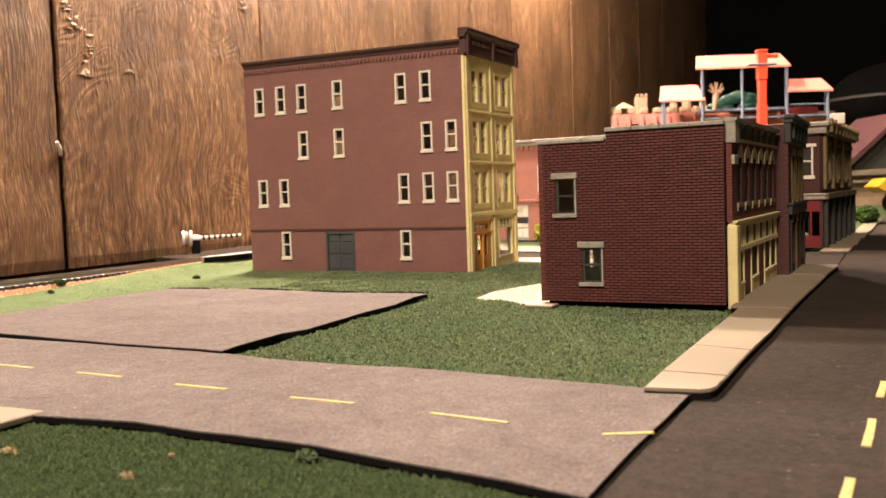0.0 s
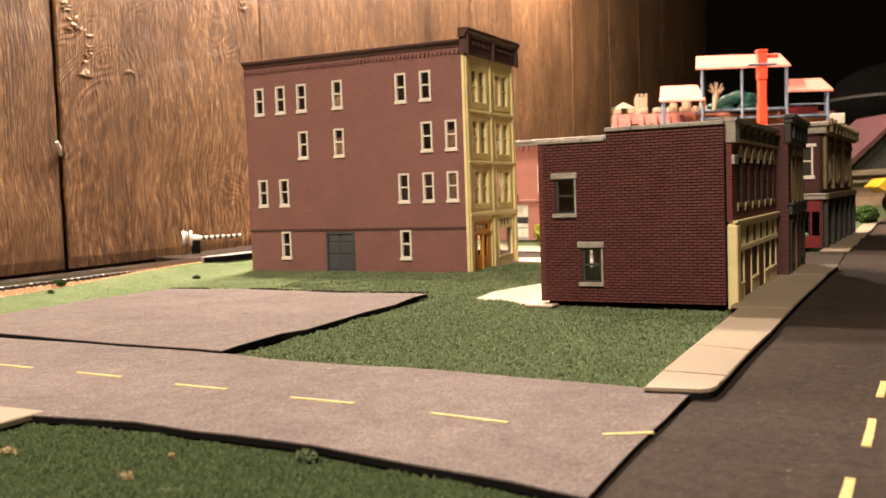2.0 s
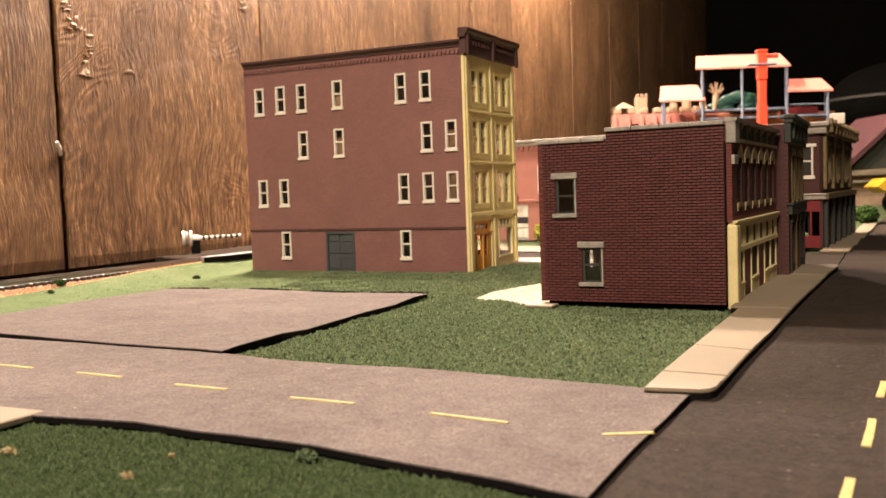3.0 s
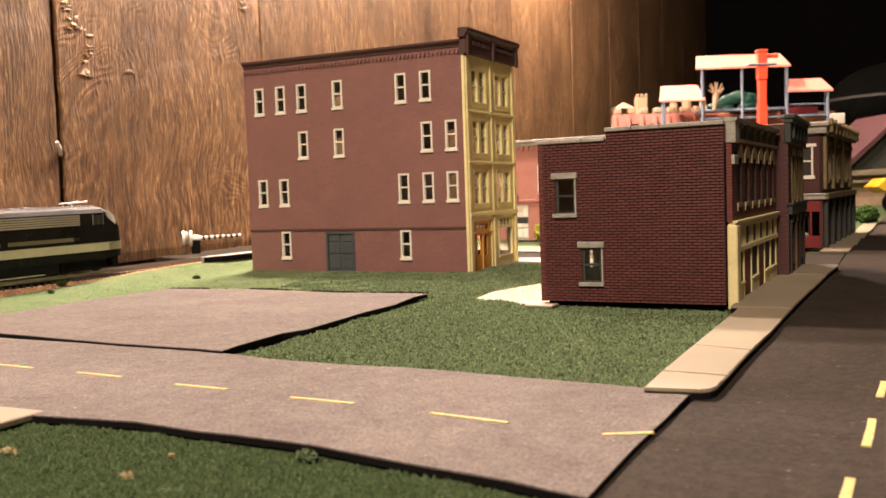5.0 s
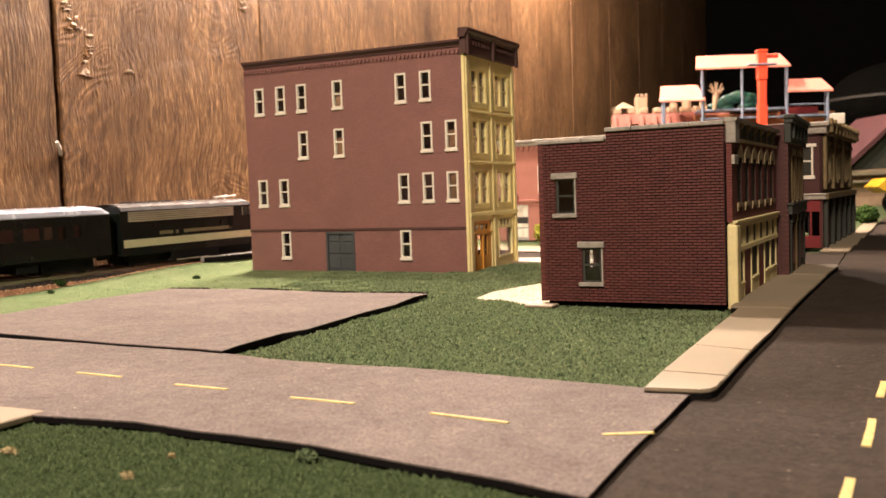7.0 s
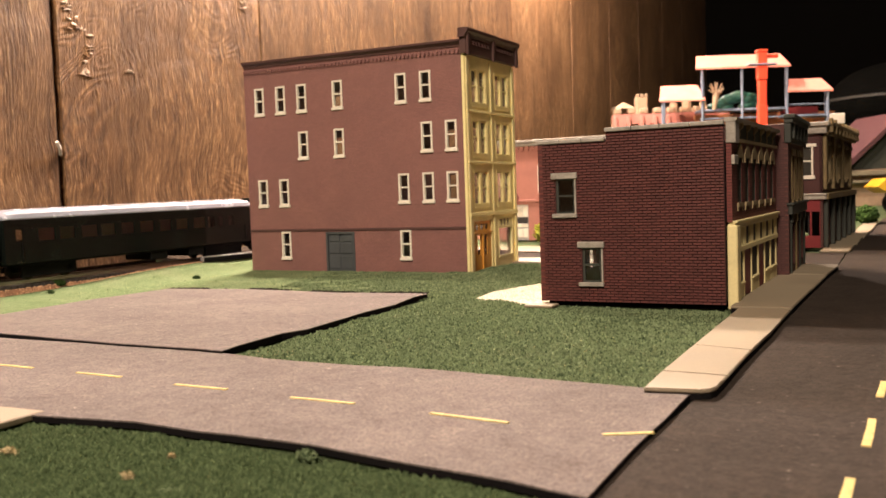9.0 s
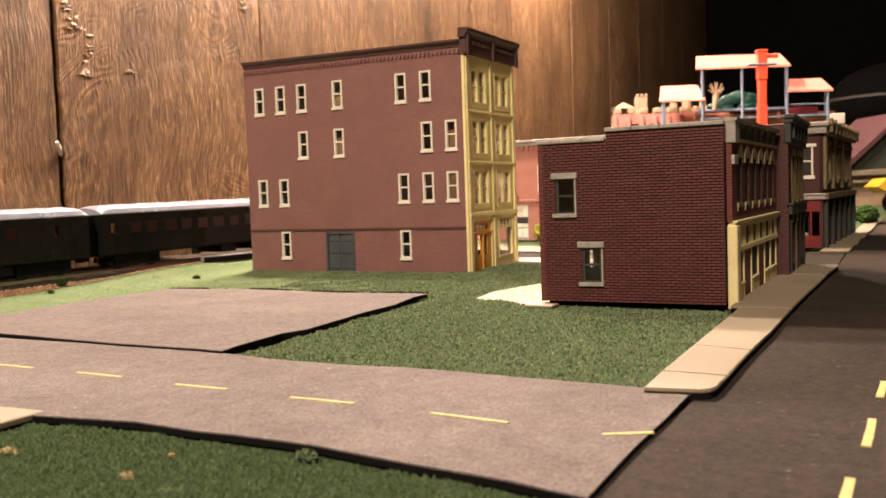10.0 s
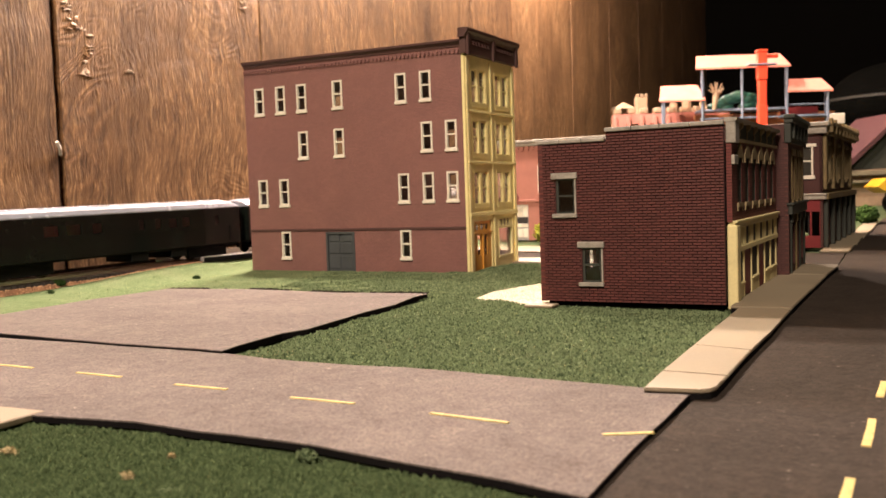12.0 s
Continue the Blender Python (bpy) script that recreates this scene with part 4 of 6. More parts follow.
def railway():
    t = thing("railway_track", track_m, "nickel rails on dark ties and orange-brown cork ballast", "railway track", kind="structure")
    bm = bmesh.new()
    rnd = random.Random(4)
    n = 420
    rows = []
    for i in range(n + 1):
        x = -1.30 + i * 2.9 / n
        z = grade(x)
        prof = [(-0.0225 + rnd.uniform(-0.0012, 0.0012), min(0.0, z)), (-0.0190, z + 0.0022 + rnd.uniform(-0.0005, 0.0005)), (-0.0158 + rnd.uniform(-0.0005, 0.0005), z + 0.0050), (0.0165, z + 0.0050), (0.0255, 0.0)]
        rows.append([bm.verts.new((x, y, h)) for y, h in prof])
    for a, b in zip(rows, rows[1:]):
        for j in range(4):
            bm.faces.new((a[j], b[j], b[j + 1], a[j + 1]))
    part("ballast_bed", bm, BALLAST, t)
    # loose ballast grains on the near shoulder
    verts, faces = [], []
    for i in range(6500):
        x = rnd.uniform(-0.25, 0.42)
        y = rnd.uniform(-0.0235, -0.0135)
        z = max(bank(x, -y), grade(x) + max(0.0, min(0.005, 0.0022 + (y + 0.0190) * 0.85)))
        s = rnd.uniform(0.0003, 0.0008)
        k = len(verts)
        a = rnd.uniform(0, 6.28)
        for q in range(3):
            verts.append((x + s * math.cos(a + q * 2.1), y + s * math.sin(a + q * 2.1), z - 0.0002))
        verts.append((x + rnd.uniform(-s, s) * 0.4, y, z + s))
        faces += [(k, k + 1, k + 3), (k + 1, k + 2, k + 3), (k + 2, k, k + 3)]
    me = bpy.data.meshes.new("ballast_grains")
    me.from_pydata(verts, [], faces)
    me.materials.append(BALLAST_GRAIN)
    tagged(part("ballast_grains", me, None, t), kind="stuff")
    tie = mesh_of("tie", boxes((-0.0012, 0.0012, -0.0145, 0.0145, 0.0048, 0.0072), bevel=0.0002), TIE)
    for i in range(270):
        x = -0.40 + i * 0.0052
        part("tie", tie, None, t, at=pose(x, 0, grade(x)))
    for y in (-0.00825, 0.00825):
        r = bmesh.new()
        prof = [(y - 0.0013, 0.0070), (y + 0.0013, 0.0070), (y + 0.0003, 0.0076), (y + 0.0003, 0.0090), (y + 0.0006, 0.0094), (y + 0.0006, 0.0100), (y - 0.0006, 0.0100), (y - 0.0006, 0.0094), (y - 0.0003, 0.0090), (y - 0.0003, 0.0076)]
        for s0, s1 in ((-1.30, -0.12), (-0.12, 0.30), (0.30, 1.60)):
            extrude_profile(r, prof, lambda s, d, z: Vector((s, d, z + grade(s))), s0, s1)
        part("rail", r, RAIL, t)
    # cinder strip between the line and the wall
    part("cinder_bed", slab(bmesh.new(), [(-1.30, 0.0200), (1.60, 0.0200), (1.60, 0.46), (0.215, 0.165), (0.175, 0.031), (-1.30, 0.031)], 0.0, 0.0035), CINDER, t)
    return t


CINDER = paint("dark_cinders", (0.05, 0.036, 0.026), 0.95, fine=900, coarse=120, amount=0.45, bump=0.001, spec=0.03)
BALLAST_GRAIN = tuft_mat("ballast_grain", (0.30, 0.14, 0.07), (0.75, 0.47, 0.27))
railway()


def turf_bank():
    bm = bmesh.new()
    rows = []
    for i in range(121):
        s = -0.42 + i * 0.0075
        rows.append([bm.verts.new((s, -(0.0208 + j * 0.0021), bank(s, 0.0208 + j * 0.0021) + 0.0004 + 0.0003 * noise.noise(Vector((s * 150, j * 0.4, 0))))) for j in range(22)] + [bm.verts.new((s, -0.115, 0.0003))])
    for a, b in zip(rows, rows[1:]):
        for j in range(len(a) - 1):
            bm.faces.new((a[j], b[j], b[j + 1], a[j + 1]))
    tagged(part("ground_bank", bm, GRASS_LIGHT, at=track_m), "pale green turf bank rising to the railway", "ground", kind="structure")


turf_bank()
# crossing ramp beside the rails
tagged(part("road_crossing", slab(bmesh.new(), [(0.104, -0.0235), (0.106, -0.0180), (0.125, -0.0150), (0.40, -0.0150), (0.40, -0.0290), (0.125, -0.0275)], 0.0100, 0.0136), paint("crossing_grey", (0.33, 0.30, 0.285), 0.7), at=track_m),
       "grey foam crossing ramp beside the rails", "crossing", kind="structure")
part("cut_edge", slab(bmesh.new(), [(0.1045, -0.0237), (0.1250, -0.0278), (0.40, -0.0293), (0.40, -0.0288), (0.1250, -0.0273), (0.1050, -0.0232)], 0.0095, 0.0131), FOAM_EDGE, bpy.data.objects["road_crossing"])

SPEED = 0.0745


def shell(rows, closed_ends=True):
    """A lofted body: rows of (x, [(y, z), ...])."""
    bm = bmesh.new()
    rings = [[bm.verts.new((x, y, z)) for y, z in ring] for x, ring in rows]
    k = len(rings[0])
    for a, b in zip(rings, rings[1:]):
        for j in range(k):
            bm.faces.new((a[j], a[(j + 1) % k], b[(j + 1) % k], b[j]))
    bm.faces.new(rings[0][::-1]), bm.faces.new(rings[-1])
    return bm


def car_ring(w, z0, z1, zr, s=1.0, dz=0.0):
    """Cross-section: sides, rounded roof."""
    h = w / 2 * s
    pts = [(-h, z0), (-h, z1)]
    for i in range(1, 8):
        a = math.pi * i / 8
        pts.append((-h * math.cos(a) * (1.0 if i in (0, 8) else 0.985), z1 + (zr - z1) * (math.sin(a) ** 0.75) - dz))
    pts += [(h, z1), (h, z0)]
    return pts


RAILTOP = 0.0100
WHEELS = []
# Silver paint with the bluish tint of its highlights put into the colour.
ROOF_SILVER = paint("silver_roof_paint", (0.36, 0.37, 0.42), 0.26, 0.4, amount=0.12, bump=0.00002, spec=0.6)


def truck(parent, x, n=2, span=0.029):
    """A bogie: side frames and spinning wheelsets."""
    tr = part("truck", boxes((x - span * 0.72, x + span * 0.72, -0.0135, -0.0100, 0.0020, 0.0100), (x - span * 0.72, x + span * 0.72, 0.0095, 0.0125, 0.0045, 0.0085),
                             (x - 0.003, x + 0.003, -0.0125, 0.0125, 0.005, 0.0105), (x - span * 0.62, x - span * 0.38, -0.0135, -0.0125, 0.0035, 0.0080), (x + span * 0.38, x + span * 0.62, -0.0135, -0.0125, 0.0035, 0.0080), bevel=0.0004), UNDER, parent)
    for i in range(n):
        wx = x - span / 2 + span * i / (n - 1)
        bm = bmesh.new()
        rod(bm, (0, -0.0095, 0), (0, -0.0072, 0), 0.0053, 18)
        rod(bm, (0, 0.0072, 0), (0, 0.0095, 0), 0.0053, 18)
        rod(bm, (0, -0.0118, 0), (0, 0.0118, 0), 0.0011, 8)
        for k in range(4):
            a = k * math.pi / 2
            box(bm, -0.0007, 0.0007, -0.0099, -0.0095, 0.0012, 0.0040, m=Matrix.Rotation(a, 4, "Y"))
        w = part("wheelset", bm, WHEEL_STEEL, tr)
        WHEELS.append((w, wx))
    return tr


WHEEL_STEEL = paint("blackened_wheel", (0.05, 0.047, 0.043), 0.4, 0.6)
# Pale colour that paints the lamp's reflection on the windscreen.
SCREEN_GLARE = paint("windscreen_glare", (0.62, 0.60, 0.55), 0.2, amount=0.05, bump=0.00001, spec=0.6)
CHROME = paint("bright_horn", (0.85, 0.82, 0.76), 0.3)
CAR_GLASS = glass_mat("tinted_car_glazing", (0.62, 0.60, 0.52), 0.05)


def locomotive():
    b = thing("diesel_locomotive", track_m, "black streamlined diesel locomotive with cream side stripe", "locomotive")
    w = 0.0345
    rows = []
    z0, z1, zr = 0.0095, 0.0422, 0.0482
    for x in (-0.1490, -0.0180):
        rows.append((x, car_ring(w, z0, z1, zr)))
    # cab roof, windscreen and bulldog nose
    for x, s, top, sh in ((-0.0140, 1.0, 0.0480, 0.0420), (-0.0128, 0.995, 0.0474, 0.0414), (-0.0040, 0.975, 0.0398, 0.0352), (-0.0022, 0.955, 0.0384, 0.0338), (-0.0006, 0.92, 0.0364, 0.0320), (0.0006, 0.87, 0.0340, 0.0298), (0.0014, 0.79, 0.0302, 0.0264), (0.0020, 0.66, 0.0256, 0.0222)):
        rows.append((x, car_ring(w, z0 if x < -0.004 else z0 + 0.001, sh, top, s)))
    part("body", shell(rows), BLACK_PAINT, b, "glossy black car body with bulldog nose")
    part("roof_sheet", shell([(x, [(y * 1.004, max(z, 0.0424) + 0.0002) for y, z in car_ring(w, 0.0424, 0.0427, zr)]) for x in (-0.1480, -0.0142)]), ROOF_BLACK, b)
    # side stripe and grille
    for sgn in (-1, 1):
        y = sgn * (w / 2)
        y0, y1 = sorted((y, y + sgn * 0.0004))
        part("side_stripe", boxes((-0.1470, -0.0110, y0, y1, 0.0154, 0.0212)), STRIPE, b, "cream side stripe")
        g = part("grille", boxes((-0.1420, -0.0345, y0, y1, 0.0344, 0.0424)), UNDER, b, "steel air intake grille")
        for k in range(5):
            z = 0.0346 + k * 0.00155
            part("grille_bar", boxes((-0.1420, -0.0345, min(y, y + sgn * 0.0008), max(y, y + sgn * 0.0008), z, z + 0.0011)), STEEL, g)
        for x0, x1 in ((-0.1130, -0.1000), (-0.0970, -0.0945), (-0.0890, -0.0350)):
            part("lettering_bar", boxes((x0, x1, y0, y1, 0.0236, 0.0262)), FADED, b)
        part("cab_window", boxes((-0.0232, -0.0150, y0, y1, 0.0345, 0.0412)), DARK_PANE, b)
        part("window_frame", boxes((-0.0235, -0.0232, y0, y1 + 0.0001, 0.0343, 0.0414), (-0.0192, -0.0190, y0, y1 + 0.0001, 0.0345, 0.0412), (-0.0150, -0.0147, y0, y1 + 0.0001, 0.0343, 0.0414)), STEEL, b)
        part("cab_door", boxes((-0.0400, -0.0352, y0, y1, 0.0228, 0.0340)), UNDER, b)
        for x in (-0.1180, -0.0480):
            bm = bmesh.new()
            rod(bm, (x, y0 - 0.0001, 0.0300), (x, y1 + 0.0001, 0.0300), 0.0019, 14)
            part("porthole", bm, CAR_GLASS, b)
        part("side_skirt", boxes((-0.1020, -0.0520, min(y * 0.80, y * 0.99), max(y * 0.80, y * 0.99), 0.0014, 0.0100), bevel=0.0006), UNDER, b)
        part("step_bar", boxes((-0.0980, -0.0640, min(y * 0.93, y * 1.01), max(y * 0.93, y * 1.01), 0.0022, 0.0030)), STEEL, b)
        part("hand_rail", rod(bmesh.new(), (-0.0360, y + sgn * 0.0007, 0.0215), (-0.0360, y + sgn * 0.0007, 0.0340), 0.0003, 6), UNDER, b)
    # wrap of the stripe round the nose
    bm = bmesh.new()
    half_ring = [(-0.0120, 0.0172), (-0.0037, 0.01685), (-0.0019, 0.0165), (-0.0003, 0.0159), (0.0009, 0.0151), (0.0017, 0.0137), (0.0023, 0.0115)]
    ring = half_ring + [(x, -y) for x, y in reversed(half_ring)]
    lo = [bm.verts.new((x, -y * 1.014, 0.0156)) for x, y in ring]
    hi = [bm.verts.new((x, -y * 1.014, 0.0214)) for x, y in ring]
    for i in range(len(ring) - 1):
        bm.faces.new((lo[i], lo[i + 1], hi[i + 1], hi[i]))
    bmesh.ops.solidify(bm, geom=bm.faces[:], thickness=0.0005)
    part("nose_stripe", bm, STRIPE, b)
    screen = [(x + 0.0005, [(y * 1.015, max(z, sh - 0.0020) + 0.0003) for y, z in car_ring(w, sh - 0.0020, sh, top, sc)]) for x, sc, top, sh in ((-0.0108, 0.992, 0.0462, 0.0404), (-0.0046, 0.977, 0.0403, 0.0357))]
    part("windscreen", shell(screen), SCREEN_GLARE, b, "windscreen painted pale for its reflection")
    # Pale plates added to carry the painted reflection round the corners.
    for sgn in (-1, 1):
        bm = bmesh.new()
        vs = [bm.verts.new((x, sgn * y, z)) for x, y, z in ((-0.0120, 0.0168, 0.0448), (-0.0092, 0.0168, 0.0442), (-0.0050, 0.0170, 0.0402), (-0.0046, 0.0173, 0.0374), (-0.0088, 0.0174, 0.0372), (-0.0118, 0.0175, 0.0402))]
        bm.faces.new(vs if sgn > 0 else vs[::-1])
        bmesh.ops.solidify(bm, geom=bm.faces[:], thickness=0.0006)
        part("side_screen", bm, SCREEN_GLARE, b, "added pale plate for the reflection at the windscreen corner")
    part("screen_pillar", rod(bmesh.new(), (-0.0116, 0, 0.0474), (-0.0038, 0, 0.0409), 0.0006, 8), BLACK_PAINT, b)
    bm = bmesh.new()
    rod(bm, (-0.0060, 0, 0.0320), (0.0022, 0, 0.0310), 0.0030, 16)
    part("headlight", bm, CHROME, b)
    # roof fans, hatches and horns
    for x in (-0.1270, -0.1140, -0.1010, -0.0880):
        bm = bmesh.new()
        rod(bm, (x, 0.002, 0.0472), (x, 0.002, 0.0492), 0.0055, 20)
        rod(bm, (x, 0.002, 0.0492), (x, 0.002, 0.0495), 0.0044, 20)
        part("roof_fan", bm, ROOF_BLACK, b)
    for x in (-0.0640, -0.0750):
        part("exhaust_stack", boxes((x - 0.003, x + 0.003, -0.003, 0.003, 0.0474, 0.0490), bevel=0.0005), ROOF_BLACK, b)
    for y in (-0.005, 0.005):
        bm = bmesh.new()
        rod(bm, (-0.0340, y, 0.0502), (-0.0220, y, 0.0508), 0.0006, 8)
        rod(bm, (-0.0220, y, 0.0508), (-0.0185, y, 0.0509), 0.0006, 10, 0.0013)
        rod(bm, (-0.0310, y, 0.0472), (-0.0310, y, 0.0503), 0.0005, 6)
        part("horn", bm, CHROME, b)
    part("pilot", boxes((-0.0060, 0.0006, -0.0130, 0.0130, 0.0030, 0.0105), bevel=0.0012), UNDER, b)
    part("coupler", boxes((-0.0020, 0.0052, -0.0018, 0.0018, 0.0072, 0.0100), bevel=0.0004), UNDER, b)
    part("rear_coupler", boxes((-0.1550, -0.1480, -0.0018, 0.0018, 0.0072, 0.0100), bevel=0.0004), UNDER, b)
    part("diaphragm", boxes((-0.1532, -0.1488, -0.0095, 0.0095, 0.0110, 0.0400), bevel=0.0006), UNDER, b)
    part("fuel_tank", boxes((-0.1450, -0.0060, -0.0060, 0.0060, 0.0030, 0.0100), bevel=0.0006), UNDER, b)
    truck(b, -0.1220, span=0.026)
    truck(b, -0.0300, span=0.026)
    return b


FADED = paint("faded_gilt_lettering", (0.16, 0.13, 0.07), 0.5)
LIT_BLIND = paint("tan_blind", (0.50, 0.43, 0.34), 0.7)


def coach(nose, spec, label):
    """A streamlined passenger car; nose: where its front stands behind the locomotive's nose."""
    L, w = 0.2310, 0.0345
    b = thing("passenger_coach", track_m, label, "passenger car", group="coaches of the train")
    z0, zs, zr = 0.0118, 0.0412, 0.0482
    # sides with true window openings
    holes = [(-x1, -x0, za, zb) for x0, x1, za, zb in spec]
    for sgn in (-1, 1):
        place = (lambda u, d, h: Vector((u, -w / 2 + d, h))) if sgn < 0 else (lambda u, d, h: Vector((u, w / 2 - d, h)))
        s = part("side", wall_with_holes(-L, 0, z0, zs, holes, 0.0010, place), BLACK_PAINT, b)
        for u0, u1, za, zb in holes:
            y = sgn * (w / 2 - 0.0008)
            part("pane", boxes((u0, u1, min(y, y - sgn * 0.0003), max(y, y - sgn * 0.0003), za, zb)), CAR_GLASS, s).visible_shadow = False
        part("rivet_strip", boxes((-L, 0, min(sgn * w / 2, sgn * (w / 2 + 0.0003)), max(sgn * w / 2, sgn * (w / 2 + 0.0003)), 0.0242, 0.0247)), BLACK_PAINT, s)
        part("fascia", boxes((-L, 0, min(sgn * w / 2, sgn * (w / 2 + 0.0003)), max(sgn * w / 2, sgn * (w / 2 + 0.0003)), 0.0372, 0.0378)), BLACK_PAINT, s)
        for x in (-0.012, -L + 0.012):
            part("grab_rail", rod(bmesh.new(), (x, sgn * (w / 2 + 0.0006), 0.014), (x, sgn * (w / 2 + 0.0006), 0.026), 0.00028, 6), UNDER, s)
    rows = []
    for x, dz in ((-L, 0.0022), (-L + 0.004, 0.0006), (-L + 0.010, 0.0), (-0.010, 0.0), (-0.004, 0.0006), (0.0, 0.0022)):
        ring = [(y * 1.02, max(z - (dz if z > zs + 0.001 else 0), zs)) for y, z in car_ring(w, zs, zs + 0.0008, zr)]
        rows.append((x, ring))
    part("roof", shell(rows), ROOF_SILVER, b, "smooth rounded silver-grey roof")
    part("floor", boxes((-L + 0.001, -0.001, -w / 2 + 0.001, w / 2 - 0.001, z0 - 0.0015, z0 + 0.0008)), UNDER, b)
    for x0, x1 in ((-0.0010, 0.0), (-L, -L + 0.0010)):
        part("end_wall", boxes((x0, x1, -w / 2 + 0.001, w / 2 - 0.001, z0, zs)), BLACK_PAINT, b)
    part("partition", boxes((-L + 0.03, -0.03, 0.006, 0.0065, z0 + 0.001, zs)), LIT_BLIND, b)
    for x0, x1 in ((0.0, 0.0045), (-L - 0.0045, -L)):
        part("diaphragm", boxes((x0, x1, -0.0100, 0.0100, 0.0105, 0.0410), bevel=0.0006), UNDER, b)
    for x in (-0.066, -0.104):
        part("equipment_box", boxes((x - 0.008, x + 0.008, -0.0155, 0.0155, 0.0042, 0.0105), bevel=0.0006), UNDER, b)
    for x0, x1 in ((0.0, 0.0062), (-L - 0.0062, -L)):
        part("coupler", boxes((x0, x1, -0.0016, 0.0016, 0.0070, 0.0096), bevel=0.0004), UNDER, b)
    truck(b, -0.0340)
    truck(b, -L + 0.0340)
    return b


loco = locomotive()
spec1 = [(x0, x1, 0.0262, 0.0345) for x0, x1 in ((0.0245, 0.0305), (0.0365, 0.0420), (0.0465, 0.0535), (0.0565, 0.0690), (0.0750, 0.0870), (0.0920, 0.1034), (0.1090, 0.1222),
                                                 (0.1275, 0.1390), (0.1445, 0.1565), (0.1595, 0.1730), (0.1783, 0.1900), (0.1940, 0.2065), (0.2180, 0.2230))]
spec2 = [(x0, x1, 0.0280, 0.0352) for x0, x1 in ((0.0235, 0.0278), (0.0545, 0.0625), (0.0675, 0.0762), (0.0835, 0.0893), (0.0997, 0.1047), (0.1372, 0.1456), (0.1550, 0.1668), (0.1728, 0.1842))]
coach_a = coach(0.158, spec1, "black streamlined passenger coach with a row of wide windows")
coach_b = coach(0.3997, spec2, "black streamlined sleeping car with few small windows")


def on_line(s, ahead, behind):
    """The pose of a vehicle whose front is at s, carried by bogies ahead and behind."""
    za, zb = grade(s - ahead), grade(s - behind)
    tilt = math.atan2(za - zb, behind - ahead)
    p = track_m @ Vector((s, 0, RAILTOP + za + ahead * math.tan(tilt)))
    return Matrix.Translation(p) @ track_m.to_3x3().to_4x4() @ Matrix.Rotation(-tilt, 4, "Y")


def motions():
    """The train runs along its line at a steady pace; its wheels roll with it."""
    start = 0.1428 - SPEED * 6.5
    for ob, back, ahead, behind in ((loco, 0.0, 0.030, 0.122), (coach_a, 0.1580, 0.034, 0.197), (coach_b, 0.3997, 0.034, 0.197)):
        walk(ob, [(i * 0.5, on_line(start + SPEED * i * 0.5 - back, ahead, behind)) for i in range(25)])
    for w, wx in WHEELS:
        walk(w, [(i / 15, Matrix.Translation((wx, 0, 0.0053)) @ Matrix.Rotation(SPEED * i / 15 / 0.0053, 4, "Y")) for i in range(181)])

# ---------------------------------------------------------------- turf, gravel and crumbs


def inside(pts, x, y):
    c = False
    for (ax, ay), (bx, by) in zip(pts, pts[1:] + pts[:1]):
        if (ay > y) != (by > y) and x < (bx - ax) * (y - ay) / (by - ay) + ax:
            c = not c
    return c


def lumps(x, y):
    """Gentle unevenness of the flocked turf."""
    sink = 0.0012 * min(1, max(0, 1 - math.hypot(max(-0.166 - x, 0, x + 0.070), max(0.415 - y, 0)) / 0.02))
    return 0.0007 - sink + 0.0009 * noise.noise(Vector((x * 55, y * 55, 3.0))) + 0.0006 * noise.noise(Vector((x * 170, y * 170, 8.0)))


def low_lumps(x, y):
    return lumps(x, y) - 0.0010


def turf_ground(name, region, step, mat, label, keep=(), height=lumps):
    """A sheet of lumpy turf over a region of the board."""
    xs, ys = [p[0] for p in region], [p[1] for p in region]
    nx, ny = int((max(xs) - min(xs)) / step), int((max(ys) - min(ys)) / step)
    bm = bmesh.new()
    memo = {}

    def v(i, j):
        if (i, j) not in memo:
            x, y = min(xs) + i * step, min(ys) + j * step
            memo[i, j] = bm.verts.new((x, y, height(x, y)))
        return memo[i, j]

    for i in range(nx):
        for j in range(ny):
            x, y = min(xs) + (i + 0.5) * step, min(ys) + (j + 0.5) * step
            if inside(region, x, y) and not any(inside(k, x, y) for k in keep):
                bm.faces.new((v(i, j), v(i + 1, j), v(i + 1, j + 1), v(i, j + 1)))
    ob = tagged(part(name, bm, mat), label, "ground", kind="structure")
    for f in ob.data.polygons:
        f.use_smooth = True
    return ob


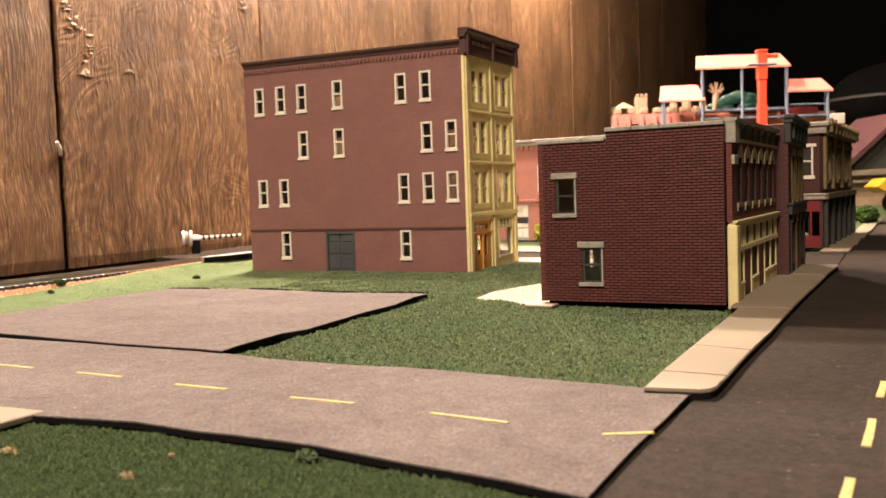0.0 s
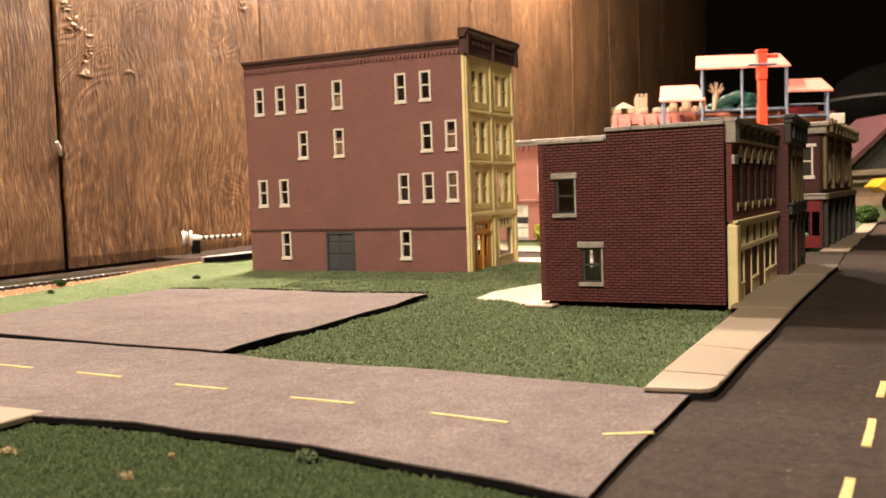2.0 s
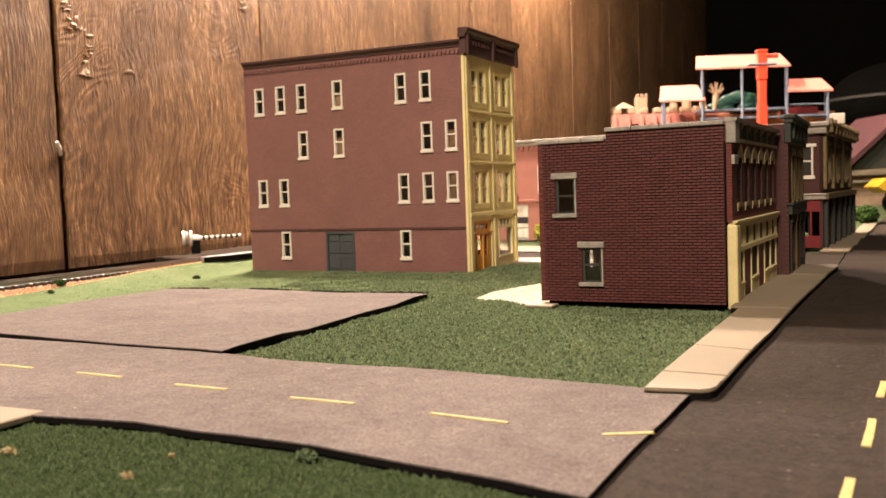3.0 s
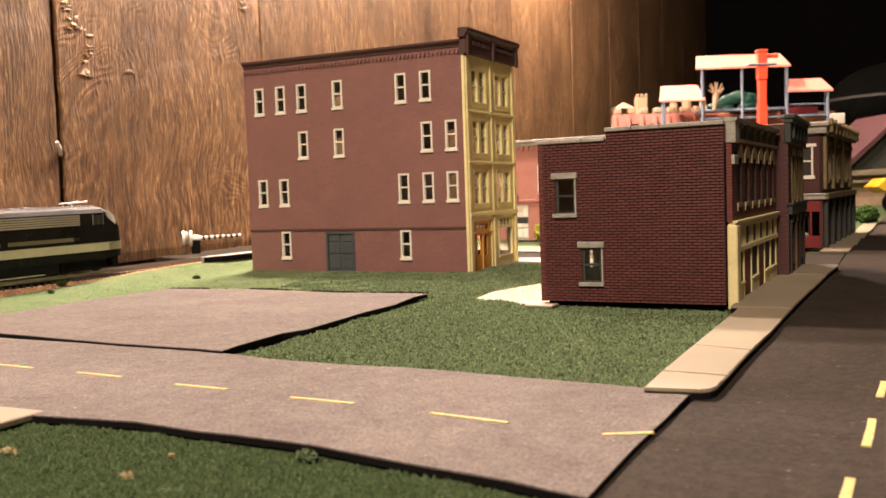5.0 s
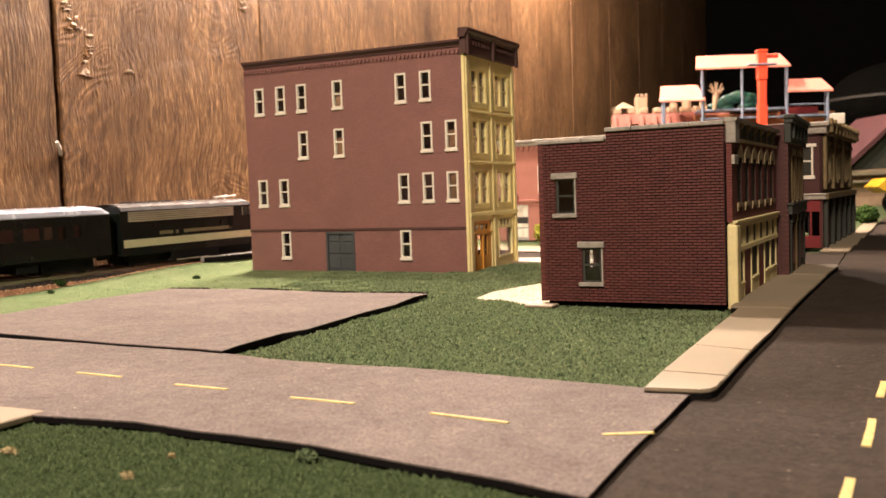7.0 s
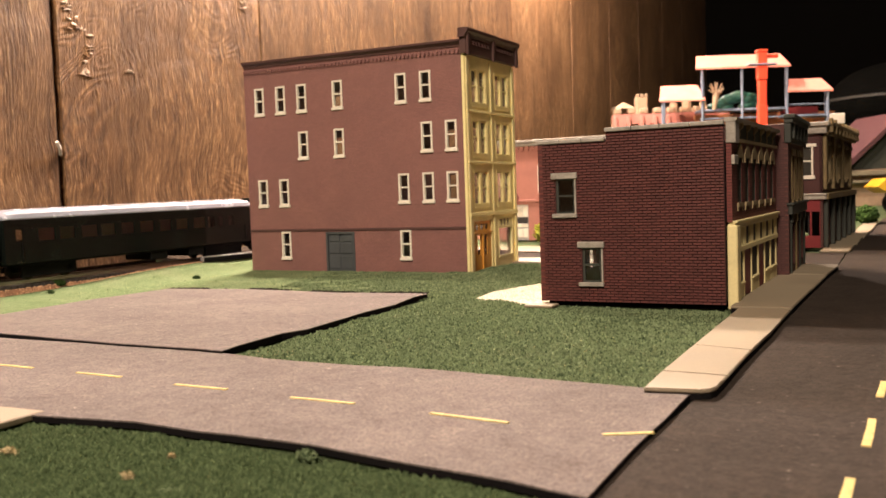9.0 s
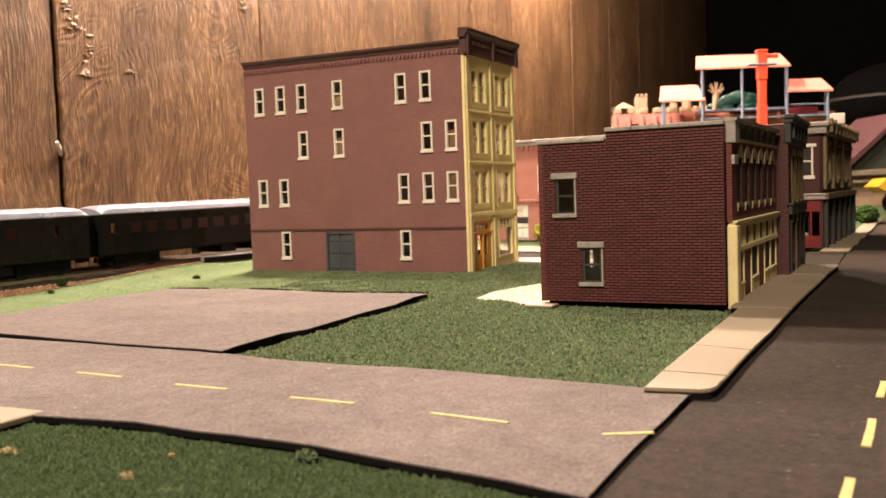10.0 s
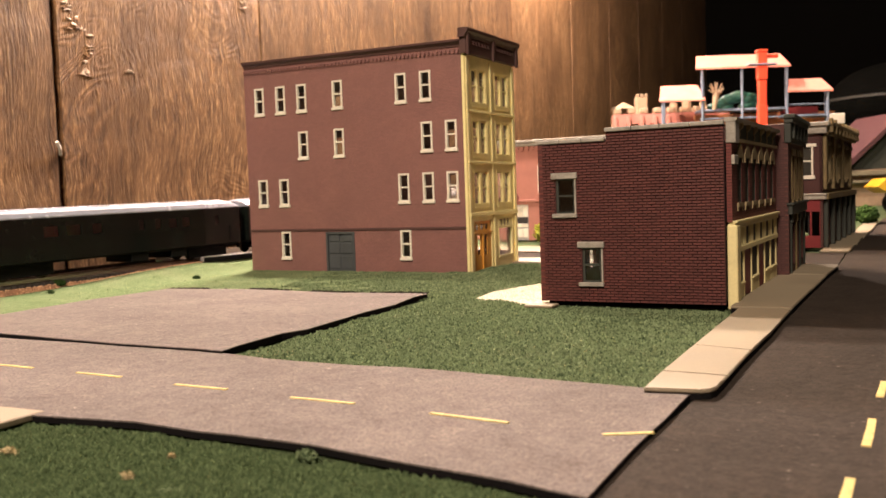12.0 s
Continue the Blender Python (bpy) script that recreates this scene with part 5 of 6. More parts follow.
def crumbs(name, region, n, size, mat, label, seed, z=0.0, keep_out=(), flat=0.45, clump=0.0):
    rnd = random.Random(seed)
    xs, ys = [p[0] for p in region], [p[1] for p in region]
    verts, faces = [], []
    done = 0
    while done < n:
        x, y = rnd.uniform(min(xs), max(xs)), rnd.uniform(min(ys), max(ys))
        if not inside(region, x, y) or any(inside(k, x, y) for k in keep_out):
            done += 0.3
            continue
        if clump and noise.noise(Vector((x * 60, y * 60, seed))) < rnd.uniform(-clump, clump * 0.4):
            done += 0.3
            continue
        done += 1
        s = rnd.uniform(*size)
        h = z(x, y) if callable(z) else z
        k = len(verts)
        a = rnd.uniform(0, 6.28)
        for q in range(4):
            r = s * rnd.uniform(0.6, 1.1)
            verts.append((x + r * math.cos(a + q * 1.571), y + r * math.sin(a + q * 1.571), h - 0.0002))
        verts.append((x + rnd.uniform(-s, s) * 0.6, y + rnd.uniform(-s, s) * 0.6, h + s * flat * rnd.uniform(0.7, 1.4)))
        faces += [(k, k + 1, k + 4), (k + 1, k + 2, k + 4), (k + 2, k + 3, k + 4), (k + 3, k, k + 4)]
    me = bpy.data.meshes.new(name)
    me.from_pydata(verts, [], faces)
    me.materials.append(mat)
    return tagged(part(name, me, None), label, "grass" if "turf" in name else "gravel", kind="stuff")


TALL_FOOT = [(-0.484, 0.5759), (-0.2822, 0.5743), (-0.2815, 0.6583), (-0.4833, 0.66)]
SHOP_FOOT = [(-0.164, 0.419), (-0.0745, 0.419), (-0.0745, 0.53), (-0.164, 0.53)]
WALK_FOOT = [(-0.0650, 0.24), (-0.045, 0.24), (-0.045, 0.70), (-0.0750, 0.70), (-0.0750, 0.41), (-0.0650, 0.41)]
GRAVEL_FOOT = [(-0.2100, 0.4330), (-0.2140, 0.4640), (-0.2030, 0.5100), (-0.1660, 0.5250), (-0.1660, 0.4180), (-0.1850, 0.4230)]
lot = [(-0.222, 0.2452), (-0.195, 0.2445), (-0.147, 0.2465), (-0.0655, 0.2422), (-0.0655, 0.46), (-0.08, 0.62), (-0.30, 0.65), (-0.30, 0.42), (-0.232, 0.42)]
turf_ground("ground_lot", lot, 0.0022, GRASS, "green flocked turf of the corner lot", (PARK, SHOP_FOOT, GRAVEL_FOOT, WALK_FOOT, TALL_FOOT))
crumbs("turf_lot", lot, 80000, (0.0003, 0.0009), TUFT, "dark green flocked turf on the corner lot", 11, z=lumps, flat=0.9, keep_out=(PARK, TALL_FOOT, SHOP_FOOT, WALK_FOOT, GRAVEL_FOOT))


def verge_height(x, y):
    d = Vector((x, y, 0)) - TC
    return bank(d.dot(TD), d.dot(TN)) + 0.0003


strip = [(-0.523, 0.25), (-0.417, 0.26), (-0.415, 0.412), (-0.24, 0.424), (-0.27, 0.58), (-0.48, 0.58), (-0.482, 0.66), (-0.4995, 0.66)]
verge = crumbs("turf_verge", strip, 42000, (0.0003, 0.0007), TUFT_LIGHT, "pale green flocked turf beside the railway", 12, z=verge_height, keep_out=(PARK, TALL_FOOT), flat=0.4)
# Mixed fibres soften the step between the light-lifted verge colour and the lot.
crumbs("turf_blend", [(-0.30, 0.428), (-0.235, 0.432), (-0.20, 0.50), (-0.22, 0.575), (-0.30, 0.576)], 9000, (0.0003, 0.0008), TUFT_LIGHT, "pale green turf thinning out over darker turf", 19, z=lumps, flat=0.9, clump=0.5, keep_out=(PARK, TALL_FOOT, GRAVEL_FOOT))
crumbs("turf_blend_dark", [(-0.36, 0.435), (-0.29, 0.430), (-0.29, 0.575), (-0.40, 0.576)], 9000, (0.0003, 0.0008), TUFT, "darker green turf thinning out over pale turf", 20, z=0.0004, flat=0.9, clump=0.5, keep_out=(PARK, TALL_FOOT))
BLACK_CRUMB = tuft_mat("black_foam_crumb", (0.010, 0.010, 0.009), (0.05, 0.045, 0.036))
crumbs("edge_crumbs", [(-0.425, 0.4215), (-0.362, 0.4295), (-0.295, 0.4235), (-0.251, 0.4290), (-0.238, 0.4290), (-0.240, 0.4345), (-0.295, 0.4295), (-0.362, 0.4345), (-0.425, 0.4260)], 1700, (0.0003, 0.0010), BLACK_CRUMB, "black foam crumbs along the torn parking lot edge", 35, z=0.0029, flat=0.9, clump=0.25)
tagged(part("ground_verge", slab(bmesh.new(), [(-0.47, 0.24), (-0.24, 0.40), (-0.26, 0.58), (-0.49, 0.58)], 0.0, 0.0002), GRASS_LIGHT), "pale green turf in front of the tall building", "ground", kind="structure")
near = [(-0.33, 0.05), (-0.045, 0.05), (-0.0535, 0.150), (-0.0695, 0.1540), (-0.120, 0.1600), (-0.178, 0.1610), (-0.2106, 0.1560), (-0.2110, 0.1460), (-0.33, 0.139)]
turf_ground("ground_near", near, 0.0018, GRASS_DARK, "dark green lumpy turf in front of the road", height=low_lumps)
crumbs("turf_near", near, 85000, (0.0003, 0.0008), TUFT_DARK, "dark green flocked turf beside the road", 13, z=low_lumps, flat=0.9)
PALE_GRAIN = tuft_mat("pale_grain", (0.50, 0.42, 0.27), (0.85, 0.78, 0.60))
bm = slab(bmesh.new(), wavy(GRAVEL_FOOT, 0.004, 0.006, 5.0), 0.0, 0.0006)
tagged(part("gravel_patch", bm, GRAVEL), "pale gravel patch behind the brick shop", "gravel", kind="structure")
crumbs("gravel_grains", GRAVEL_FOOT, 5000, (0.0004, 0.0010), PALE_GRAIN, "loose pale gravel grains", 14, z=0.0006)
crumbs("gravel_spill", [(-0.222, 0.425), (-0.222, 0.50), (-0.16, 0.515), (-0.16, 0.412)], 900, (0.0003, 0.0007), PALE_GRAIN, "pale gravel grains spilled on turf", 15, z=0.0004, keep_out=(SHOP_FOOT,))
TAN_CRUMB = tuft_mat("tan_crumb", (0.22, 0.18, 0.09), (0.40, 0.32, 0.18))
crumbs("tan_debris", [(-0.24, 0.10), (-0.10, 0.10), (-0.10, 0.15), (-0.24, 0.15)], 34, (0.0004, 0.0010), TAN_CRUMB, "scattered tan crumbs on the turf", 16, z=low_lumps)
crumbs("lot_debris", lot, 240, (0.0003, 0.0007), TAN_CRUMB, "scattered tan crumbs on the corner lot", 17, z=lumps, keep_out=(PARK, TALL_FOOT, SHOP_FOOT, WALK_FOOT))
crumbs("sand_spill", [(-0.222, 0.2475), (-0.204, 0.2465), (-0.198, 0.255), (-0.205, 0.268), (-0.219, 0.262)], 260, (0.0002, 0.0006), TAN_CRUMB, "thin sandy patch at the turf edge", 18, z=lumps)

LEAF = tuft_mat("dark_foam_leaf", (0.015, 0.03, 0.012), (0.05, 0.08, 0.03))
LEAF_LIME = tuft_mat("lime_foam_leaf", (0.16, 0.18, 0.03), (0.42, 0.42, 0.08))
LEAF_GREEN = tuft_mat("hedge_leaf", (0.015, 0.032, 0.009), (0.05, 0.09, 0.025))


def clump(name, at, size, n, mat, label, category, seed, leaf):
    """A shrub of many small leaf flakes with an uneven outline."""
    rnd = random.Random(seed)
    verts, faces = [], []
    for i in range(n):
        d = Vector((rnd.gauss(0, 1), rnd.gauss(0, 1), rnd.gauss(0, 1))).normalized()
        r = rnd.uniform(0.55, 1.0) * (0.85 + 0.35 * noise.noise(d * 2.3 + Vector((seed, 0, 0))))
        p = Vector((d.x * size[0] * r, d.y * size[1] * r, size[2] * (1 + d.z * r) * 0.98))
        k = len(verts)
        for q in range(4):
            verts.append(tuple(p + Vector((rnd.uniform(-leaf, leaf), rnd.uniform(-leaf, leaf), rnd.uniform(-leaf, leaf)))))
        faces += [(k, k + 1, k + 2), (k, k + 2, k + 3), (k, k + 3, k + 1), (k + 1, k + 3, k + 2)]
    me = bpy.data.meshes.new(name)
    me.from_pydata(verts, [], [f for f in faces])
    me.materials.append(mat)
    b = thing(name, pose(*at), label, category, group="foam clumps on the turf" if name == "turf_clump" else "")
    part("foliage", me, None, b)
    part("stem", rod(bmesh.new(), (0, 0, 0), (0, 0, size[2]), min(size) * 0.15, 8, min(size) * 0.08), TIE, b)
    return b


DARK_FLOCK = tuft_mat("dark_flock", (0.022, 0.036, 0.016), (0.055, 0.08, 0.036))
crumbs("turf_flecks_lot", lot, 2600, (0.0003, 0.0006), DARK_FLOCK, "darker crumbs of foam turf on the corner lot", 31, z=lumps, keep_out=(PARK, TALL_FOOT, SHOP_FOOT, WALK_FOOT, GRAVEL_FOOT), flat=0.7)
crumbs("turf_flecks_near", near, 900, (0.0003, 0.0006), DARK_FLOCK, "darker crumbs of foam turf beside the road", 32, z=low_lumps, flat=0.7)
crumbs("turf_flecks_verge", strip, 700, (0.0004, 0.0009), DARK_FLOCK, "darker crumbs of foam turf beside the railway", 33, z=verge_height, keep_out=(PARK, TALL_FOOT), flat=0.7)
edge = [(-0.42, 0.407), (-0.235, 0.420), (-0.235, 0.432), (-0.42, 0.418)]
crumbs("turf_flecks_edge", edge, 500, (0.0005, 0.0014), DARK_FLOCK, "dark foam crumbs along the parking lot edge", 34, z=0.0003, keep_out=(PARK,), flat=0.8)
clump("turf_clump", (-0.4769, 0.5026, 0.0), (0.0045, 0.002, 0.0016), 160, LEAF, "small dark green foam clump on turf", "shrub", 1, 0.0008)
clump("turf_clump", (-0.5053, 0.3967, 0.0006), (0.0030, 0.002, 0.0013), 110, LEAF, "small dark green foam clump on turf", "shrub", 2, 0.0008)
clump("weed_tuft", (-0.5229, 0.4177, 0.0030), (0.0070, 0.003, 0.0026), 260, LEAF_GREEN, "green weed tuft beside the ballast", "shrub", 3, 0.0010)
clump("turf_clump", (-0.1188, 0.1565, 0.0), (0.0032, 0.0022, 0.0012), 150, TUFT, "olive foam clump at the road edge", "shrub", 4, 0.0007)
clump("dry_clump", (-0.1482, 0.1324, -0.0004), (0.002, 0.0013, 0.0009), 70, TAN_CRUMB, "small dry tan foam clump on dark turf", "shrub", 40, 0.0005)
clump("dry_clump", (-0.1499, 0.147, -0.0004), (0.001, 0.0008, 0.0007), 70, TAN_CRUMB, "small dry tan foam clump on dark turf", "shrub", 41, 0.0005)
clump("dry_clump", (-0.19, 0.1348, -0.0004), (0.0032, 0.0018, 0.001), 70, TAN_CRUMB, "small dry tan foam clump on dark turf", "shrub", 42, 0.0005)
clump("lime_bush", (-0.352, 0.895, 0.001), (0.011, 0.009, 0.0115), 700, LEAF_LIME, "bright lime green bush by the far pavement", "bush", 5, 0.0022)
clump("dark_hedge", (-0.052, 1.275, 0.0), (0.014, 0.05, 0.012), 900, LEAF_GREEN, "dark green hedge beside the street", "hedge", 6, 0.004)

# ---------------------------------------------------------------- crossing gate by the wall
gm = Matrix.Translation((-0.678, 0.714, 0.0)) @ pose(0, 0, 0.003, 0, 0, 44)


def crossing_gate():
    b = thing("crossing_gate", gm, "white and grey striped crossing gate on a black mast", "crossing gate")
    part("mast", boxes((-0.003, 0.006, -0.004, 0.004, 0.0, 0.0150), bevel=0.0006), UNDER, b)
    for x, r, mat in ((-0.0105, 0.0086, WHITE_PLASTIC), (-0.0075, 0.0080, STONE), (-0.0032, 0.0090, WHITE_PLASTIC)):
        bm = bmesh.new()
        rod(bm, (x - 0.0014, 0, 0.0165), (x + 0.0014, 0, 0.0165), r, 24)
        bmesh.ops.bevel(bm, geom=[e for e in bm.edges if len(e.link_faces) == 2 and e.calc_face_angle(0) > 1], offset=0.0006, segments=2, affect="EDGES")
        part("counterweight", bm, mat, b)
    bm = bmesh.new()
    rod(bm, (-0.0015, 0, 0.0165), (0.0055, 0, 0.0165), 0.0036, 16)
    part("hub", bm, WHITE_PLASTIC, b)
    n = 15
    for i in range(n):
        x0, x1 = 0.0055 + i * 0.0029, 0.0055 + (i + 1) * 0.0029
        fat = 0.0024 - 0.0006 * i / n + (0.0007 if i == 11 else 0)
        z0, z1 = 0.0165 + x0 * 0.03, 0.0165 + x1 * 0.03
        bm = bmesh.new()
        rod(bm, (x0, 0, z0), (x1, 0, z1), fat if i % 2 == 0 else fat * 0.8, 12)
        part("arm_segment", bm, WHITE_PLASTIC if i % 2 == 0 else TIE, b)


crossing_gate()
bm = bmesh.new()
rod(bm, (0.003, 0.001, 0), (-0.001, -0.003, 0.006), 0.0014, 8)
rod(bm, (-0.001, -0.003, 0.006), (-0.0052, -0.004, 0.0115), 0.0016, 8)
tagged(part("wall_peg", bm, WHITE_PLASTIC, at=wall_m @ pose(0.0715, 0.0, 0.1065)), "small white plastic peg stuck in the panelling groove", "peg")

# ---------------------------------------------------------------- toys at the far end of the layout
YAW = 27.9


def facing(d, u, z=0.0):
    """A pose d metres off, u to the side, turned to face the viewer's end of the layout."""
    a = radians(YAW)
    return pose(-math.sin(a) * d + math.cos(a) * u, math.cos(a) * d + math.sin(a) * u, z, 0, 0, YAW)


RED_TOY = paint("red_toy_plastic", (0.70, 0.075, 0.035), 0.35, amount=0.1)
# Orange-red plastic paled towards pink to paint the glare on the roofs.
ORANGE_RED = paint("glare_paled_red_roof", (0.78, 0.27, 0.205), 0.35, amount=0.12)
BLUE_GREY = paint("blue_grey_plastic", (0.16, 0.19, 0.25), 0.45, amount=0.1)
CLAY_TOY = paint("salmon_toy_plastic", (0.46, 0.18, 0.14), 0.5, amount=0.2)
SAND_TOY = paint("sand_toy_plastic", (0.36, 0.25, 0.16), 0.5, amount=0.2)
GREEN_TOY = paint("dark_green_toy", (0.015, 0.075, 0.05), 0.5, amount=0.2)
YELLOW_TOY = paint("yellow_toy_plastic", (0.62, 0.36, 0.03), 0.35, amount=0.08)
MAUVE = paint("mauve_roof", (0.075, 0.036, 0.038), 0.6, amount=0.15, spec=0.1)
# Olive taken down to near black for the unlit end of the room.
OLIVE = paint("near_black_olive", (0.0018, 0.0018, 0.0015), 0.95, amount=0.3, spec=0.01)


def roof_slab(w, run, rise, t):
    """A single-pitch toy roof, lower edge in front."""
    bm = bmesh.new()
    prof = [(0, 0), (run, rise), (run, rise + t), (0, t)]
    # the ridge is set back from the left end of the eaves
    return extrude_profile(bm, prof, lambda s, d, z: Vector((s + (0.30 * d if s < 0 else 0.0), d, z)), -w / 2, w / 2)


def toy_castle():
    b = thing("toy_castle", facing(1.62, 0.0075), "salmon toy castle with sand coloured battlements", "toy castle")
    arches = [(0.332, 0.356, 0.14, 0.172), (0.375, 0.395, 0.14, 0.172)]
    part("wall", wall_with_holes(0.310, 0.520, 0, 0.190, arches, 0.02, on_x(0, 0, 0)), CLAY_TOY, b)
    part("inner_wall", boxes((0.312, 0.520, 0.03, 0.034, 0, 0.186)), SAND_TOY, b)
    for i in range(9):
        u = 0.312 + i * 0.024
        part("merlon", boxes((u, u + 0.013, -0.001, 0.019, 0.190, 0.2005), bevel=0.002), SAND_TOY, b)
        part("buttress", boxes((u - 0.003, u + 0.004, -0.004, 0.0, 0.0, 0.186), bevel=0.001), CLAY_TOY, b)
    part("tower", boxes((0.356, 0.377, 0.02, 0.04, 0.0, 0.2230), bevel=0.002), SAND_TOY, b)
    for u in (0.356, 0.364, 0.372):
        part("merlon", boxes((u, u + 0.005, 0.02, 0.025, 0.2230, 0.2280), bevel=0.001), SAND_TOY, b)
    bm = bmesh.new()
    vs = [bm.verts.new(p) for p in ((0.310, 0.0, 0.201), (0.350, 0.0, 0.201), (0.350, 0.02, 0.201), (0.310, 0.02, 0.201), (0.330, 0.01, 0.213))]
    for f in ((0, 1, 4), (1, 2, 4), (2, 3, 4), (3, 0, 4), (3, 2, 1, 0)):
        bm.faces.new([vs[i] for i in f])
    part("gable", bm, SAND_TOY, b)
    for u, s in ((0.425, 0.016), (0.449, 0.020), (0.478, 0.014)):
        part("boulder", rod(bmesh.new(), (u, 0.024, 0.0), (u, 0.024, 0.2050 + s * 0.3), s * 0.62, 9, s * 0.45), SAND_TOY, b)


def toy_playset():
    b = thing("toy_playset", facing(1.55, 0.0085), "toy tower with orange-red roofs on blue-grey posts", "toy building")
    for u0, u1, z, run, rise, lab in ((0.4370, 0.6010, 0.2560, 0.05, 0.0270, ""), (0.3735, 0.4530, 0.2025, 0.05, 0.0300, ""), (0.5950, 0.6740, 0.2120, 0.05, 0.0250, "")):
        part("roof", roof_slab(u1 - u0, run, rise, 0.003), ORANGE_RED, b, at=pose((u0 + u1) / 2, -0.005, z))
    for u, h in ((0.4490, 0.258), (0.5180, 0.258), (0.5960, 0.258), (0.6660, 0.214), (0.3800, 0.206)):
        for y in (0.0, 0.036):
            part("post", rod(bmesh.new(), (u + y * 0.33, y, 0), (u + y * 0.33, y, h + y * 0.3), 0.0022, 8), BLUE_GREY, b)
    part("deck", boxes((0.446, 0.598, 0.0, 0.04, 0.1840, 0.1880), (0.446, 0.598, 0.0, 0.003, 0.1700, 0.1730), bevel=0.0006), BLUE_GREY, b)
    part("side_deck", boxes((0.596, 0.680, 0.0, 0.04, 0.1700, 0.1740), (0.596, 0.668, 0.0, 0.003, 0.1900, 0.1925), bevel=0.0006), BLUE_GREY, b)
    part("lower_rail", boxes((0.378, 0.449, 0.0, 0.003, 0.1640, 0.1670)), BLUE_GREY, b)
    part("red_panel", boxes((0.598, 0.664, 0.036, 0.038, 0.176, 0.190)), paint("deep_red_panel", (0.18, 0.02, 0.02), 0.5), b)
    part("back_wall", boxes((0.450, 0.70, 0.05, 0.056, 0.0, 0.182)), paint("terracotta_panel", (0.42, 0.16, 0.07), 0.5), b)
    bm = bmesh.new()
    rod(bm, (0.640, 0.045, 0.150), (0.640, 0.049, 0.150), 0.026, 24)
    part("arch_disc", bm, paint("orange_disc", (0.65, 0.26, 0.08), 0.4), b)


def toy_crane():
    b = thing("red_toy_mast", facing(1.50, 0.0085), "tall red toy mast with stepped sections", "toy mast")
    part("lower_mast", boxes((0.5290, 0.5440, 0.0, 0.012, 0.0, 0.1880), bevel=0.001), RED_TOY, b)
    part("middle_mast", boxes((0.5300, 0.5430, 0.001, 0.011, 0.1880, 0.2300), bevel=0.001), RED_TOY, b)
    part("upper_mast", boxes((0.5285, 0.5445, 0.0, 0.012, 0.2300, 0.2760), bevel=0.001), RED_TOY, b)
    part("cap", boxes((0.5270, 0.5450, -0.001, 0.013, 0.2760, 0.2800), bevel=0.001), RED_TOY, b)
    part("hook_arm", boxes((0.5450, 0.5640, 0.003, 0.008, 0.2660, 0.2720), bevel=0.001), RED_TOY, b)
    part("collar", boxes((0.5130, 0.5600, -0.002, 0.014, 0.2540, 0.2570), bevel=0.001), BLUE_GREY, b)


def toy_figure():
    """The green toy on the deck, as one plain shape."""
    bm = bmesh.new()
    rnd = random.Random(5)
    for u, z, r in ((0.478, 0.194, 0.012), (0.492, 0.200, 0.014), (0.506, 0.206, 0.016), (0.522, 0.210, 0.018), (0.540, 0.206, 0.018), (0.556, 0.198, 0.014), (0.500, 0.192, 0.012), (0.535, 0.194, 0.014)):
        bmesh.ops.create_icosphere(bm, subdivisions=2, radius=r, matrix=pose(u, 0.02, z) @ Matrix.Diagonal((1.1, 0.7, 0.62, 1)))
    for v in bm.verts:
        v.co += v.co.normalized() * 0.0012 * noise.noise(v.co * 180)
    tagged(part("green_toy", bm, GREEN_TOY, at=facing(1.56, 0.0085)), "dark green lumpy toy lying on the tower deck", "toy")
    bm = bmesh.new()
    rod(bm, (0.466, 0.0, 0.186), (0.470, 0.0, 0.214), 0.0030, 9, 0.0060)
    for i in range(16):
        a = i * 2.4
        r = 0.010 + 0.006 * rnd.random()
        rod(bm, (0.470, 0, 0.210), (0.470 + r * math.cos(a), 0.5 * r * math.sin(a * 1.7), 0.222 + 0.011 * math.sin(a)), 0.0017, 6, 0.0008)
    tagged(part("pale_toy", bm, SAND_TOY, at=facing(1.54, 0.0085)), "pale branching toy standing on the tower deck", "toy")


def far_house():
    b = thing("mauve_roof_house", facing(1.9, 0.0), "low model house with mauve gabled roof", "house")
    part("wall", boxes((0.865, 1.20, 0.02, 0.20, 0.0, 0.080)), SAND_TOY, b)
    bm = bmesh.new()
    extrude_profile(bm, [(0.852, 0.080), (0.990, 0.200), (1.128, 0.080), (1.118, 0.076), (0.990, 0.190), (0.864, 0.076)], lambda s, d, z: Vector((d, s, z)), 0.0, 0.22)
    part("roof", bm, MAUVE, b)
    part("gable", extrude_profile(bmesh.new(), [(0.870, 0.078), (0.990, 0.186), (1.110, 0.078)], lambda s, d, z: Vector((d, s, z)), 0.02, 0.024), GREEN_TRIM, b)
    part("fascia", boxes((0.860, 1.12, -0.002, 0.018, 0.0660, 0.0760), (0.860, 1.12, -0.004, 0.018, 0.0500, 0.0560), bevel=0.001), paint("dusty_cream", (0.20, 0.17, 0.11), 0.6), b)


